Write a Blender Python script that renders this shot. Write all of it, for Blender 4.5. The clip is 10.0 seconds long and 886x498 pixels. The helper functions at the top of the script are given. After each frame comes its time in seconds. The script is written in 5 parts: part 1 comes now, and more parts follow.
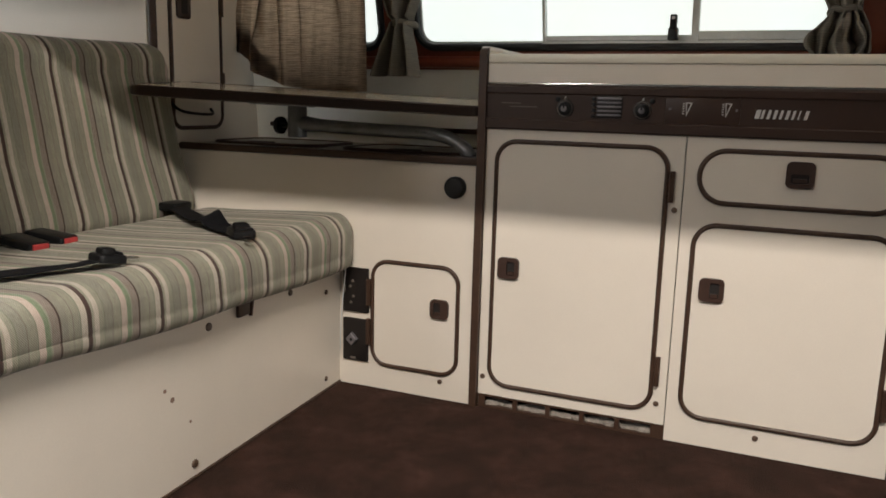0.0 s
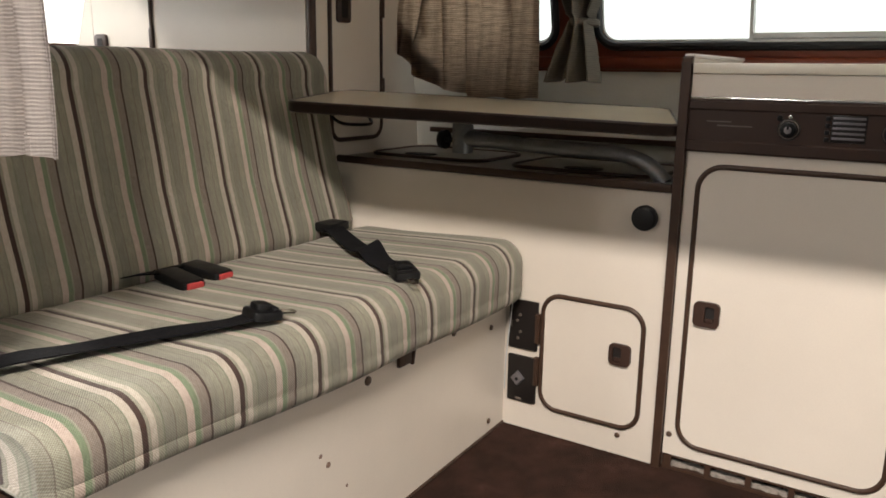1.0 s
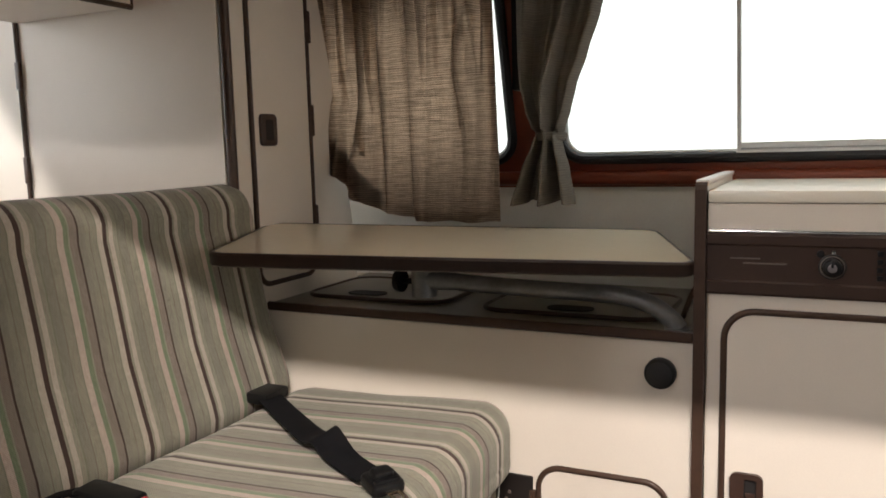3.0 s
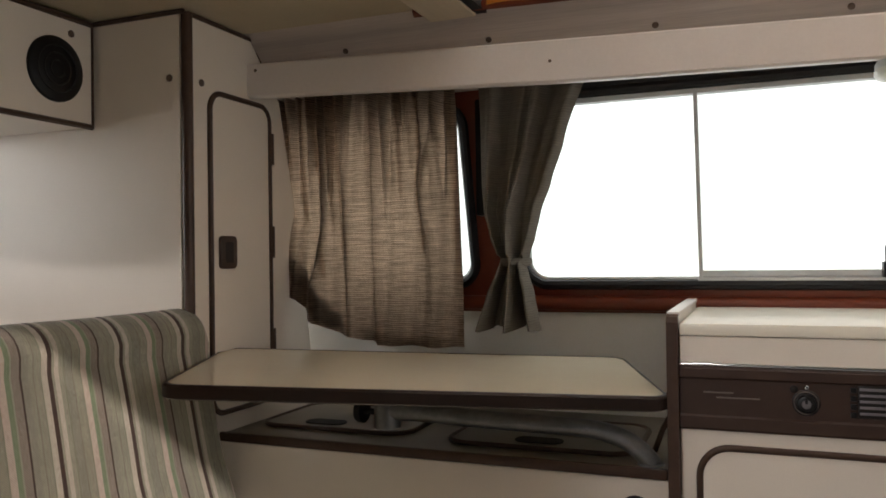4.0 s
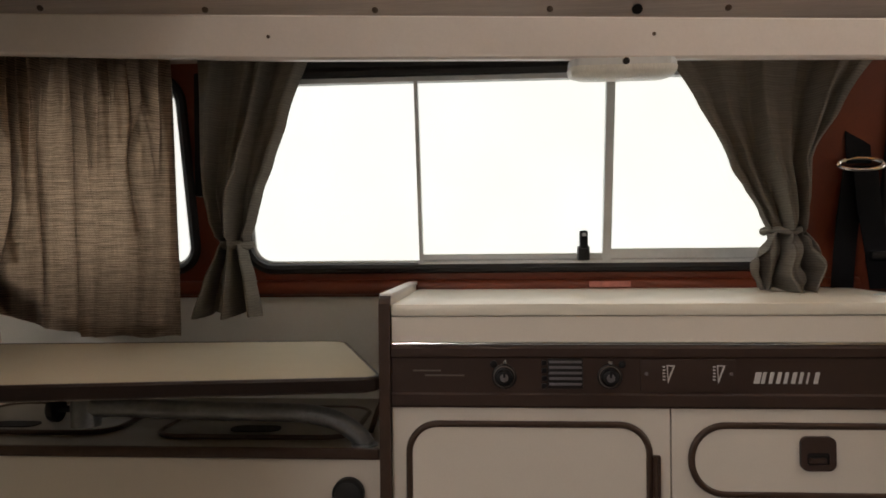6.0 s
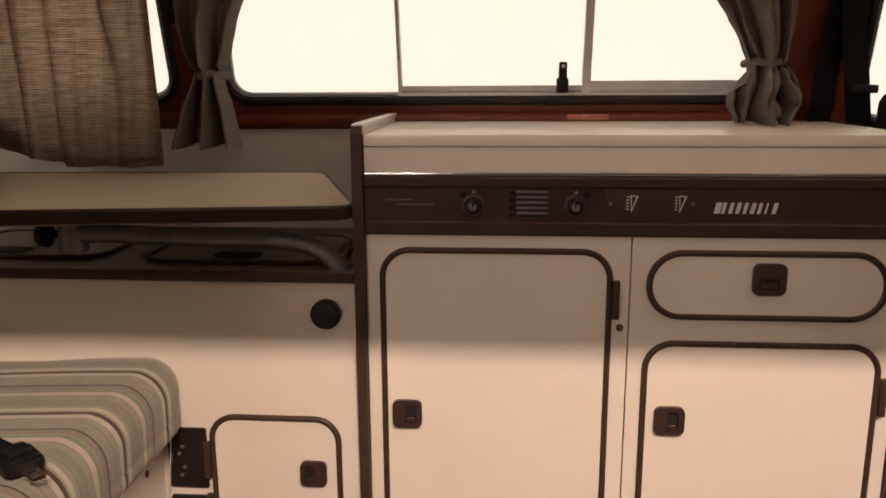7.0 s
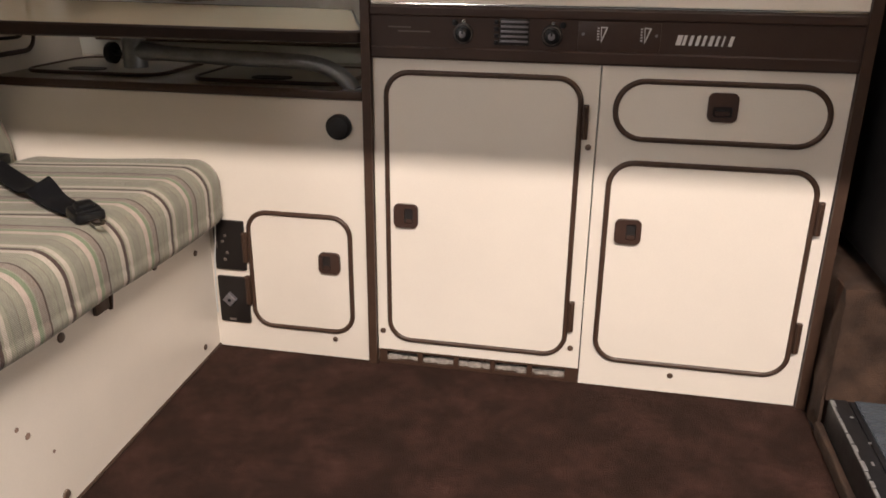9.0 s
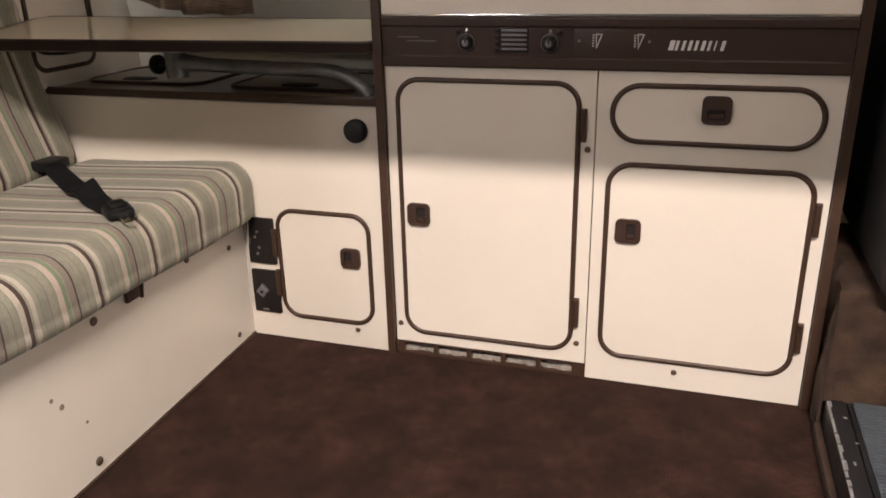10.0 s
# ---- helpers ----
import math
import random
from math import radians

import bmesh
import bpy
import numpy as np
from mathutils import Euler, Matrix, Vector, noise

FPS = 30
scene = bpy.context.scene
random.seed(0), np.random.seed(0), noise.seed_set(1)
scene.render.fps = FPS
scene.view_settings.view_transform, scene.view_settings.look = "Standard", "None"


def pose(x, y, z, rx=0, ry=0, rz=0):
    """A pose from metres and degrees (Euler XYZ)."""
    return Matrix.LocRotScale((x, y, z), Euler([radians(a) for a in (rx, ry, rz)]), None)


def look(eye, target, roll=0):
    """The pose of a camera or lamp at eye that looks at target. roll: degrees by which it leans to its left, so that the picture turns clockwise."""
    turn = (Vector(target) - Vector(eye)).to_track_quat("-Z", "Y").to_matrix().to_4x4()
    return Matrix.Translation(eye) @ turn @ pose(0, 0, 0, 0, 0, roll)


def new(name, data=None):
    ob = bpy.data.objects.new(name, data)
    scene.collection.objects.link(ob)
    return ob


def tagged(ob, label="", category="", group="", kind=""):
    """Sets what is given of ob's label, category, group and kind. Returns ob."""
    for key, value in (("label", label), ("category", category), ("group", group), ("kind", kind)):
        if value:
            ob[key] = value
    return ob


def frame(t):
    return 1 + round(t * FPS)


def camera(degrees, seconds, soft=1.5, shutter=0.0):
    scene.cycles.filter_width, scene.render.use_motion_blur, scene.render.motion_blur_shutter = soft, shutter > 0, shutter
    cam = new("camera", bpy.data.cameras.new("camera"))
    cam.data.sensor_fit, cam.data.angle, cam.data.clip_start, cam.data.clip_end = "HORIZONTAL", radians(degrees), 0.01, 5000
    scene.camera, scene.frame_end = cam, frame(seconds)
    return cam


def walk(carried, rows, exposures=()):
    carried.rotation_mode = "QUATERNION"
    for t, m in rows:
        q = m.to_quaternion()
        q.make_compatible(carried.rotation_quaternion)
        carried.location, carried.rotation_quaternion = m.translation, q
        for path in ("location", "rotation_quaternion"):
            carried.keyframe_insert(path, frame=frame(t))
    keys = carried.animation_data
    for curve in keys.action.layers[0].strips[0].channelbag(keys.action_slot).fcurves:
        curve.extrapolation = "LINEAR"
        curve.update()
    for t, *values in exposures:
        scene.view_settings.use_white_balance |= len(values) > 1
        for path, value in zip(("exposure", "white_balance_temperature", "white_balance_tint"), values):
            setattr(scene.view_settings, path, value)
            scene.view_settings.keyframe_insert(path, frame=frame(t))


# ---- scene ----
cam = camera(58.9, 10.0, soft=1.7)
PATH = [
    (0, (1.003, -1.713, 0.726), (0.247, 0.102, 0.36), 1.5),
    (0.5, (0.907, -1.61, 0.772), (-0.032, 0.105, 0.352), 0.9),
    (1, (0.831, -1.538, 0.815), (-0.234, 0.097, 0.373), 0.8),
    (1.5, (0.713, -1.475, 0.829), (-0.358, 0.145, 0.349), 0.2),
    (2, (0.626, -1.424, 0.862), (-0.354, 0.256, 0.395), -0.7),
    (2.5, (0.593, -1.35, 0.884), (-0.33, 0.382, 0.499), -0.6),
    (3, (0.551, -1.312, 0.912), (-0.311, 0.475, 0.661), -1.5),
    (4.3, (0.506, -1.29, 0.947), (-0.195, 0.581, 1.023), -0.4),
    (4.5, (0.512, -1.286, 0.947), (-0.155, 0.598, 1.042), -0.3),
    (5, (0.531, -1.275, 0.957), (-0.012, 0.648, 1.041), -0.5),
    (5.5, (0.551, -1.262, 0.955), (0.213, 0.708, 1.013), -0.6),
    (5.7, (0.56, -1.256, 0.942), (0.338, 0.731, 0.988), -0.9),
    (6.8, (0.597, -1.265, 0.926), (0.5, 0.704, 0.59), -0.5),
    (7, (0.623, -1.28, 0.923), (0.468, 0.668, 0.502), -0.3),
    (7.5, (0.699, -1.331, 0.896), (0.424, 0.572, 0.345), 0.7),
    (8, (0.781, -1.393, 0.862), (0.46, 0.463, 0.189), 1.7),
    (8.5, (0.81, -1.454, 0.845), (0.463, 0.38, 0.125), 1.4),
    (9, (0.835, -1.507, 0.864), (0.47, 0.328, 0.156), 0.5),
    (9.5, (0.914, -1.533, 0.888), (0.475, 0.285, 0.179), -0.4),
    (10, (1.018, -1.544, 0.895), (0.434, 0.23, 0.181), -1.4),
]
EXPOSURES = [(0.0, -0.66, 6500, 7), (0.5, -0.45, 6600, 9), (1.5, -0.30, 6500, 9), (2.5, -0.17, 6500, 10), (3.2, -0.11, 6500, 11), (4.5, -0.16, 6500, 11), (5.7, -0.48, 6500, 10), (6.8, -0.72, 8500, 28), (7.2, -0.60, 7900, 24), (8.0, -0.33, 6800, 15), (10.0, -0.17, 6700, 14)]
walk(cam, [(t, look(eye, target, roll)) for t, eye, target, roll in PATH], EXPOSURES)

# ---------------------------------------------------------------- light
world = bpy.data.worlds.new("hall_light")
scene.world = world
world.use_nodes = True
bg = world.node_tree.nodes["Background"]
bg.inputs["Strength"].default_value = 1.0
way = world.node_tree.nodes.new("ShaderNodeTexCoord")
tone = world.node_tree.nodes.new("ShaderNodeValToRGB")
stops = tone.color_ramp.elements
stops[0].position, stops[0].color = 0.0, (0.010, 0.010, 0.010, 1)
stops[1].position, stops[1].color = 0.80, (2.8, 2.82, 2.85, 1)
middle = stops.new(0.72)
middle.color = (0.028, 0.0285, 0.03, 1)
side_light = world.node_tree.nodes.new("ShaderNodeVectorMath")
side_light.operation = "DOT_PRODUCT"
side_light.inputs[1].default_value = (0.04, -0.06, 1.0)
world.node_tree.links.new(way.outputs["Generated"], side_light.inputs[0])
world.node_tree.links.new(side_light.outputs["Value"], tone.inputs["Fac"])
world.node_tree.links.new(tone.outputs["Color"], bg.inputs["Color"])


def tube_lamp(name, m, length, width, watts, colour):
    data = bpy.data.lights.new(name, "AREA")
    data.shape, data.size, data.size_y, data.energy, data.color = "RECTANGLE", length, width, watts, colour
    ob = new(name, data)
    ob.matrix_world = m
    return ob


# the strip lamp in the hall that shines in through the open sliding door
tube_lamp("hall_lamp", look((1.52, -3.2, 3.21), (1.52, -0.2, 0.3)), 1.2, 0.08, 275, (1.0, 0.895, 0.815))
# added, unseen fill lamp far beside the van's rear, for the right-hand kitchen fronts
tube_lamp("fill_lamp_far", look((-1.7, -5.5, 2.6), (0.8, 0.0, 0.6)), 0.8, 0.12, 80, (1.0, 0.95, 0.94))
# invented light ahead of the van's door side that brightens the bench's near end
tube_lamp("fill_lamp_ahead", look((4.5, -2.2, 2.0), (0.0, -0.8, 0.3)), 0.8, 0.12, 20, (1.0, 0.93, 0.87))
# the strip lamp behind the van that shines in through the rear window
tube_lamp("hall_lamp_rear", look((-2.7, -1.6, 3.2), (-1.2, -0.1, 0.8)), 0.10, 0.30, 180, (1.0, 0.97, 0.92))


# ---------------------------------------------------------------- materials
def material(name, rough=0.5, metal=0.0):
    m = bpy.data.materials.new(name)
    m.use_nodes = True
    t = m.node_tree
    b = t.nodes["Principled BSDF"]
    b.inputs["Roughness"].default_value = rough
    b.inputs["Metallic"].default_value = metal
    return m, t, b


def node(t, kind, **values):
    n = t.nodes.new(kind)
    for key, value in values.items():
        n.inputs[key].default_value = value
    return n


def coords(t, scale=(1, 1, 1)):
    c = t.nodes.new("ShaderNodeTexCoord")
    m = t.nodes.new("ShaderNodeMapping")
    m.inputs["Scale"].default_value = scale
    t.links.new(c.outputs["Object"], m.inputs["Vector"])
    return m.outputs["Vector"]


def mixed(t, factor, a, b, kind="MIX"):
    m = t.nodes.new("ShaderNodeMix")
    m.data_type, m.blend_type = "RGBA", kind
    for socket, value in ((m.inputs[0], factor), (m.inputs[6], a), (m.inputs[7], b)):
        if isinstance(value, bpy.types.NodeSocket):
            t.links.new(value, socket)
        else:
            socket.default_value = value
    return m.outputs[2]


def ramp(t, source, stops, kind="LINEAR"):
    r = t.nodes.new("ShaderNodeValToRGB")
    r.color_ramp.interpolation = kind
    el = r.color_ramp.elements
    while len(el) < len(stops):
        el.new(0.5)
    for e, (p, c) in zip(el, stops):
        e.position, e.color = p, c if len(c) == 4 else (*c, 1)
    t.links.new(source, r.inputs["Fac"])
    return r.outputs["Color"]


def noise_fac(t, scale, detail=4.0, rough=0.6, stretch=(1, 1, 1)):
    n = node(t, "ShaderNodeTexNoise", Scale=scale, Detail=detail, Roughness=rough)
    t.links.new(coords(t, stretch), n.inputs["Vector"])
    return n.outputs["Fac"]


def bump(t, b, height, strength=0.3, distance=0.002):
    n = node(t, "ShaderNodeBump", Strength=strength, Distance=distance)
    t.links.new(height, n.inputs["Height"])
    t.links.new(n.outputs["Normal"], b.inputs["Normal"])


def plain(name, colour, rough=0.5, metal=0.0, vary=0.12, scale=6.0, grain=160.0, relief=0.08, stretch=(1, 1, 1), depth=0.001, spread=0.08, shine=0.5):
    """A surface with broad stains and a fine grain."""
    m, t, b = material(name, rough, metal)
    dark = tuple(c * (1 - vary) for c in colour) + (1,)
    light = tuple(min(1, c * (1 + vary * 0.6)) for c in colour) + (1,)
    broad = ramp(t, noise_fac(t, scale, 5, 0.65, stretch), [(0.3, dark), (0.7, light)])
    fine = noise_fac(t, grain, 3, 0.6, stretch)
    speck = ramp(t, fine, [(0.25, (0.86, 0.86, 0.86)), (0.7, (1.04, 1.04, 1.04))])
    t.links.new(mixed(t, min(1.0, vary * 4), broad, speck, "MULTIPLY"), b.inputs["Base Color"])
    r = node(t, "ShaderNodeMapRange")
    r.inputs["To Min"].default_value, r.inputs["To Max"].default_value = max(0.03, rough - spread), min(1, rough + spread)
    t.links.new(noise_fac(t, scale * 2.3, 4), r.inputs["Value"])
    t.links.new(r.outputs["Result"], b.inputs["Roughness"])
    b.inputs["Specular IOR Level"].default_value = shine
    if relief:
        bump(t, b, fine, relief, depth)
    return m


CREAM = plain("cream_laminate", (0.745, 0.68, 0.595), 0.32, vary=0.05, scale=2.5, grain=300, relief=0.04)
WORKTOP = plain("cream_lid_laminate", (0.76, 0.71, 0.60), 0.33, vary=0.05, scale=3, grain=260, relief=0.0, spread=0.02)
CREAM_TOP = plain("cream_table_laminate", (0.68, 0.615, 0.475), 0.12, vary=0.05, scale=3, grain=260, relief=0.0, spread=0.0, shine=0.7)
# beige with the shade under the table put into its colour
TOPBOARD_SHADED = plain("shaded_beige_top_board", (0.175, 0.148, 0.108), 0.34, vary=0.08, scale=5, grain=200)
BROWN = plain("brown_plastic_trim", (0.058, 0.032, 0.021), 0.40, vary=0.2, scale=30, grain=300, shine=0.35)
# the brown trim again, darkened to carry the shade on the table rim
SHADED_EDGE = plain("shaded_brown_table_edge", (0.024, 0.013, 0.009), 0.42, vary=0.2, scale=30, grain=300, shine=0.3)
FASCIA = plain("dark_brown_fascia", (0.048, 0.028, 0.021), 0.42, vary=0.12, scale=9, grain=400, shine=0.3)
LATCHM = plain("brown_latch_plastic", (0.048, 0.025, 0.018), 0.38, vary=0.15, scale=50)
# near-black that stands for the shade inside slots, holes and the roof gap
RECESS_SHADE = plain("recess_shade", (0.012, 0.009, 0.008), 0.7, vary=0.1)
BLACK = plain("black_plastic", (0.006, 0.006, 0.0065), 0.42, vary=0.2, scale=25, shine=0.3)
RUBBER = plain("black_rubber", (0.007, 0.007, 0.008), 0.55, vary=0.2, scale=20)
WEBBING = plain("black_webbing", (0.0045, 0.0045, 0.006), 0.8, vary=0.3, scale=20, grain=900, relief=0.4, shine=0.2)
RED = plain("red_button_plastic", (0.45, 0.05, 0.05), 0.5, vary=0.15, scale=40)
RUST = plain("rust_red_paint", (0.17, 0.035, 0.014), 0.38, vary=0.18, scale=7)
ALU = plain("dull_aluminium", (0.62, 0.64, 0.64), 0.42, metal=0.2, vary=0.1, scale=15)
STEEL = plain("scuffed_grey_steel", (0.21, 0.215, 0.22), 0.36, metal=0.55, vary=0.35, scale=12, grain=120)
CHROME = plain("bright_chrome", (0.75, 0.75, 0.74), 0.15, metal=1.0, vary=0.08, scale=30)
GREYWALL = plain("pale_grey_lining", (0.76, 0.78, 0.75), 0.42, vary=0.06, scale=4)
BAND = plain("brushed_grey_roof_lining", (0.52, 0.455, 0.42), 0.32, vary=0.28, scale=5, grain=120, stretch=(0.12, 4, 4))
PELMET = plain("warm_white_pelmet", (0.74, 0.69, 0.655), 0.36, vary=0.06, scale=3)
CEIL = plain("beige_headliner", (0.50, 0.43, 0.30), 0.7, vary=0.1, scale=4, grain=220, relief=0.2)
BEAM = plain("pale_beam_wood", (0.62, 0.53, 0.39), 0.5, vary=0.1, scale=5, stretch=(3, 0.3, 3))
WHITE = plain("milky_lamp_plastic", (0.80, 0.79, 0.73), 0.25, vary=0.10, scale=40, grain=220, relief=0.45, depth=0.003, stretch=(1, 1, 0.6))
SCREW = plain("brown_screw_cap", (0.10, 0.065, 0.045), 0.4, vary=0.3, scale=80)
MAT = plain("grey_ribbed_rubber", (0.06, 0.07, 0.083), 0.6, vary=0.25, scale=20)
PLUSH = plain("brown_plush", (0.058, 0.030, 0.017), 0.95, vary=0.5, scale=16, grain=380, relief=0.9, depth=0.004)
SEATCLOTH = plain("dark_seat_cloth", (0.012, 0.010, 0.010), 0.9, vary=0.3, scale=20, grain=600, relief=0.4)
CONCRETE = plain("hall_concrete", (0.05, 0.048, 0.045), 0.75, vary=0.2, scale=1.2, grain=40)
BODY = plain("van_body_paint", (0.5, 0.42, 0.28), 0.4, vary=0.06, scale=2)
SCUFFED = plain("scuffed_black_paint", (0.012, 0.012, 0.0135), 0.45, vary=0.4, scale=30)
WORN = plain("bare_worn_metal", (0.45, 0.45, 0.45), 0.45, metal=0.7, vary=0.4, scale=60)
DUST = plain("dusty_grey_fluff", (0.30, 0.265, 0.23), 0.9, vary=0.5, scale=60, grain=200, relief=0.8)
LETTER = plain("pale_printed_ink", (0.62, 0.60, 0.58), 0.5, vary=0.06)
FAINT = plain("faint_printed_ink", (0.13, 0.105, 0.09), 0.5, vary=0.1)
SILVER = plain("silver_dial_face", (0.20, 0.185, 0.195), 0.4, metal=0.5, vary=0.15, scale=60)
PLATE = plain("near_black_plate", (0.013, 0.010, 0.009), 0.42, vary=0.15, scale=20, shine=0.35)
CHIP = plain("chipped_laminate", (0.26, 0.17, 0.13), 0.7, vary=0.3, scale=90)
PINK = plain("faded_pink_sticker", (0.55, 0.20, 0.16), 0.6, vary=0.25, scale=60)


def carpet_material():
    m, t, b = material("dark_brown_carpet", 0.95)
    broad = noise_fac(t, 9.0, 7, 0.72)
    fine = noise_fac(t, 420, 2, 0.6)
    base = ramp(t, broad, [(0.32, (0.0075, 0.0034, 0.0026)), (0.46, (0.0145, 0.0064, 0.0050)), (0.57, (0.026, 0.0115, 0.0090)), (0.70, (0.052, 0.0240, 0.0190))])
    speck = ramp(t, fine, [(0.3, (0.55, 0.55, 0.55)), (0.7, (1.3, 1.25, 1.2))])
    t.links.new(mixed(t, 0.8, base, speck, "MULTIPLY"), b.inputs["Base Color"])
    b.inputs["Sheen Weight"].default_value = 0.08
    b.inputs["Specular IOR Level"].default_value = 0.1
    b.inputs["Sheen Roughness"].default_value = 0.6
    b.inputs["Sheen Tint"].default_value = (0.5, 0.3, 0.22, 1)
    bump(t, b, fine, 0.9, 0.004)
    return m


CARPET = carpet_material()


def stripe_material():
    """Upholstery with stripes that repeat every 155 mm across the bench."""
    m, t, b = material("striped_upholstery", 0.9)
    sep = t.nodes.new("ShaderNodeSeparateXYZ")
    wob = node(t, "ShaderNodeTexNoise", Scale=7.0, Detail=2.0)
    place = t.nodes.new("ShaderNodeAttribute")
    place.attribute_name = "cloth_place"
    c = place.outputs["Vector"]
    t.links.new(c, wob.inputs["Vector"])
    t.links.new(c, sep.inputs["Vector"])

    def maths(op, a, v):
        n = t.nodes.new("ShaderNodeMath")
        n.operation = op
        for s, x in zip(n.inputs, (a, v)):
            if isinstance(x, bpy.types.NodeSocket):
                t.links.new(x, s)
            elif x is not None:
                s.default_value = x
        return n.outputs[0]

    shift = maths("MULTIPLY", maths("SUBTRACT", wob.outputs["Fac"], 0.5), 0.003)
    y = maths("ADD", sep.outputs["Y"], shift)
    u = maths("FRACT", maths("MULTIPLY", maths("SUBTRACT", -0.399, y), 1 / 0.155), None)
    dark, thin, pin = (0.046, 0.022, 0.015), (0.052, 0.028, 0.020), (0.16, 0.135, 0.11)
    pink, cream = (0.46, 0.372, 0.318), (0.455, 0.402, 0.338)
    sage, grey, mauve, green, moss = (0.278, 0.275, 0.212), (0.245, 0.238, 0.190), (0.242, 0.203, 0.172), (0.170, 0.218, 0.132), (0.176, 0.195, 0.135)
    bands = [
        (0.0, dark, 0), (0.026, cream, 0.3), (0.100, moss, 0.2), (0.113, sage, 1), (0.190, pin, 0.3), (0.198, sage, 1), (0.255, grey, 0.7), (0.330, thin, 0), (0.354, mauve, 1), (0.440, sage, 0.6),
        (0.458, green, 0), (0.512, pink, 0.25), (0.590, moss, 0.3), (0.605, sage, 1), (0.700, pin, 0.3), (0.708, grey, 0.9), (0.810, moss, 0.3), (0.823, sage, 0.8), (0.880, cream, 0.25), (0.940, sage, 0.8), (0.971, dark, 0)]
    colour = ramp(t, u, [(p, q) for p, q, w in bands], "CONSTANT")
    flecked = ramp(t, u, [(p, (w, w, w)) for p, q, w in bands], "CONSTANT")
    # woven threads: flecks in staggered rows, finer ribs all over
    along = maths("SUBTRACT", sep.outputs["X"], sep.outputs["Z"])
    ripple = maths("MULTIPLY", maths("SUBTRACT", wob.outputs["Fac"], 0.5), 3.0)
    rib = maths("SINE", maths("ADD", maths("MULTIPLY", sep.outputs["Y"], 2 * math.pi / 0.0034), ripple), None)
    pick = maths("SINE", maths("ADD", maths("MULTIPLY", along, 2 * math.pi / 0.0042), maths("MULTIPLY", ripple, 1.7)), None)
    weave = maths("MULTIPLY", rib, pick)
    patchy = noise_fac(t, 55, 3, 0.6)
    fleck = ramp(t, maths("ADD", weave, maths("MULTIPLY", patchy, 0.9)), [(0.15, (1, 1, 1)), (0.62, (0, 0, 0))])
    shade = mixed(t, fleck, (1.08, 1.08, 1.08, 1), (0.66, 0.64, 0.61, 1))
    flecks = mixed(t, flecked, (1, 1, 1, 1), shade)
    thread = ramp(t, noise_fac(t, 420, 2, 0.6, (0.35, 1, 0.35)), [(0.3, (0.82, 0.81, 0.80)), (0.65, (1.06, 1.06, 1.06))])
    woven = mixed(t, 1.0, mixed(t, 1.0, colour, flecks, "MULTIPLY"), thread, "MULTIPLY")
    worn = ramp(t, noise_fac(t, 9, 5, 0.6), [(0.3, (0.84, 0.83, 0.82)), (0.7, (1.06, 1.05, 1.04))])
    t.links.new(mixed(t, 0.7, woven, worn, "MULTIPLY"), b.inputs["Base Color"])
    b.inputs["Sheen Weight"].default_value = 0.15
    bump(t, b, weave, 0.35, 0.0012)
    return m


STRIPES = stripe_material()


def linen(name, colour, through_part, lit=None, weave=0.9):
    """Coarse cloth: slubby weft lines, finer warp, and light that comes through."""
    m, t, b = material(name, 0.95)
    c = coords(t)
    lines = node(t, "ShaderNodeTexWave", Scale=64.0, Distortion=2.6, Detail=2.0)
    lines.bands_direction = "Z"
    lines.inputs["Detail Scale"].default_value = 0.6
    t.links.new(c, lines.inputs["Vector"])
    slub = node(t, "ShaderNodeTexNoise", Scale=1.0, Detail=3.0, Roughness=0.7)
    t.links.new(coords(t, (20, 20, 400)), slub.inputs["Vector"])
    cols = node(t, "ShaderNodeTexNoise", Scale=1.0, Detail=2.0, Roughness=0.6)
    t.links.new(coords(t, (380, 380, 22)), cols.inputs["Vector"])
    broad = noise_fac(t, 6, 4)
    weft = mixed(t, 0.58, ramp(t, lines.outputs["Fac"], [(0.1, (0.44, 0.43, 0.42)), (0.75, (1.20, 1.19, 1.18))]),
                 ramp(t, slub.outputs["Fac"], [(0.37, (0.40, 0.385, 0.37)), (0.63, (1.22, 1.20, 1.18))]), "MIX")
    shade = mixed(t, 0.5, weft, ramp(t, cols.outputs["Fac"], [(0.35, (0.74, 0.73, 0.72)), (0.65, (1.08, 1.07, 1.05))]), "MULTIPLY")
    base = ramp(t, broad, [(0.3, tuple(v * 0.86 for v in colour)), (0.7, tuple(min(1, v * 1.06) for v in colour))])
    final = mixed(t, weave, base, shade, "MULTIPLY")
    t.links.new(final, b.inputs["Base Color"])
    b.inputs["Specular IOR Level"].default_value = 0.1
    bump(t, b, lines.outputs["Fac"], 0.4, 0.0015)
    glow = t.nodes.new("ShaderNodeBsdfTranslucent")
    t.links.new(mixed(t, weave, (*(lit or colour), 1), shade, "MULTIPLY"), glow.inputs["Color"])
    mix = t.nodes.new("ShaderNodeMixShader")
    mix.inputs[0].default_value = through_part
    t.links.new(b.outputs[0], mix.inputs[1])
    t.links.new(glow.outputs[0], mix.inputs[2])
    t.links.new(mix.outputs[0], t.nodes["Material Output"].inputs["Surface"])
    return m


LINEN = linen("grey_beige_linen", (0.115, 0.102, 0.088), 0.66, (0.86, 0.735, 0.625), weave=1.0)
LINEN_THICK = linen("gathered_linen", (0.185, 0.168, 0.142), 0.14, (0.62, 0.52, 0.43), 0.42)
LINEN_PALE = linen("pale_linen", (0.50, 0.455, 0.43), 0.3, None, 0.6)
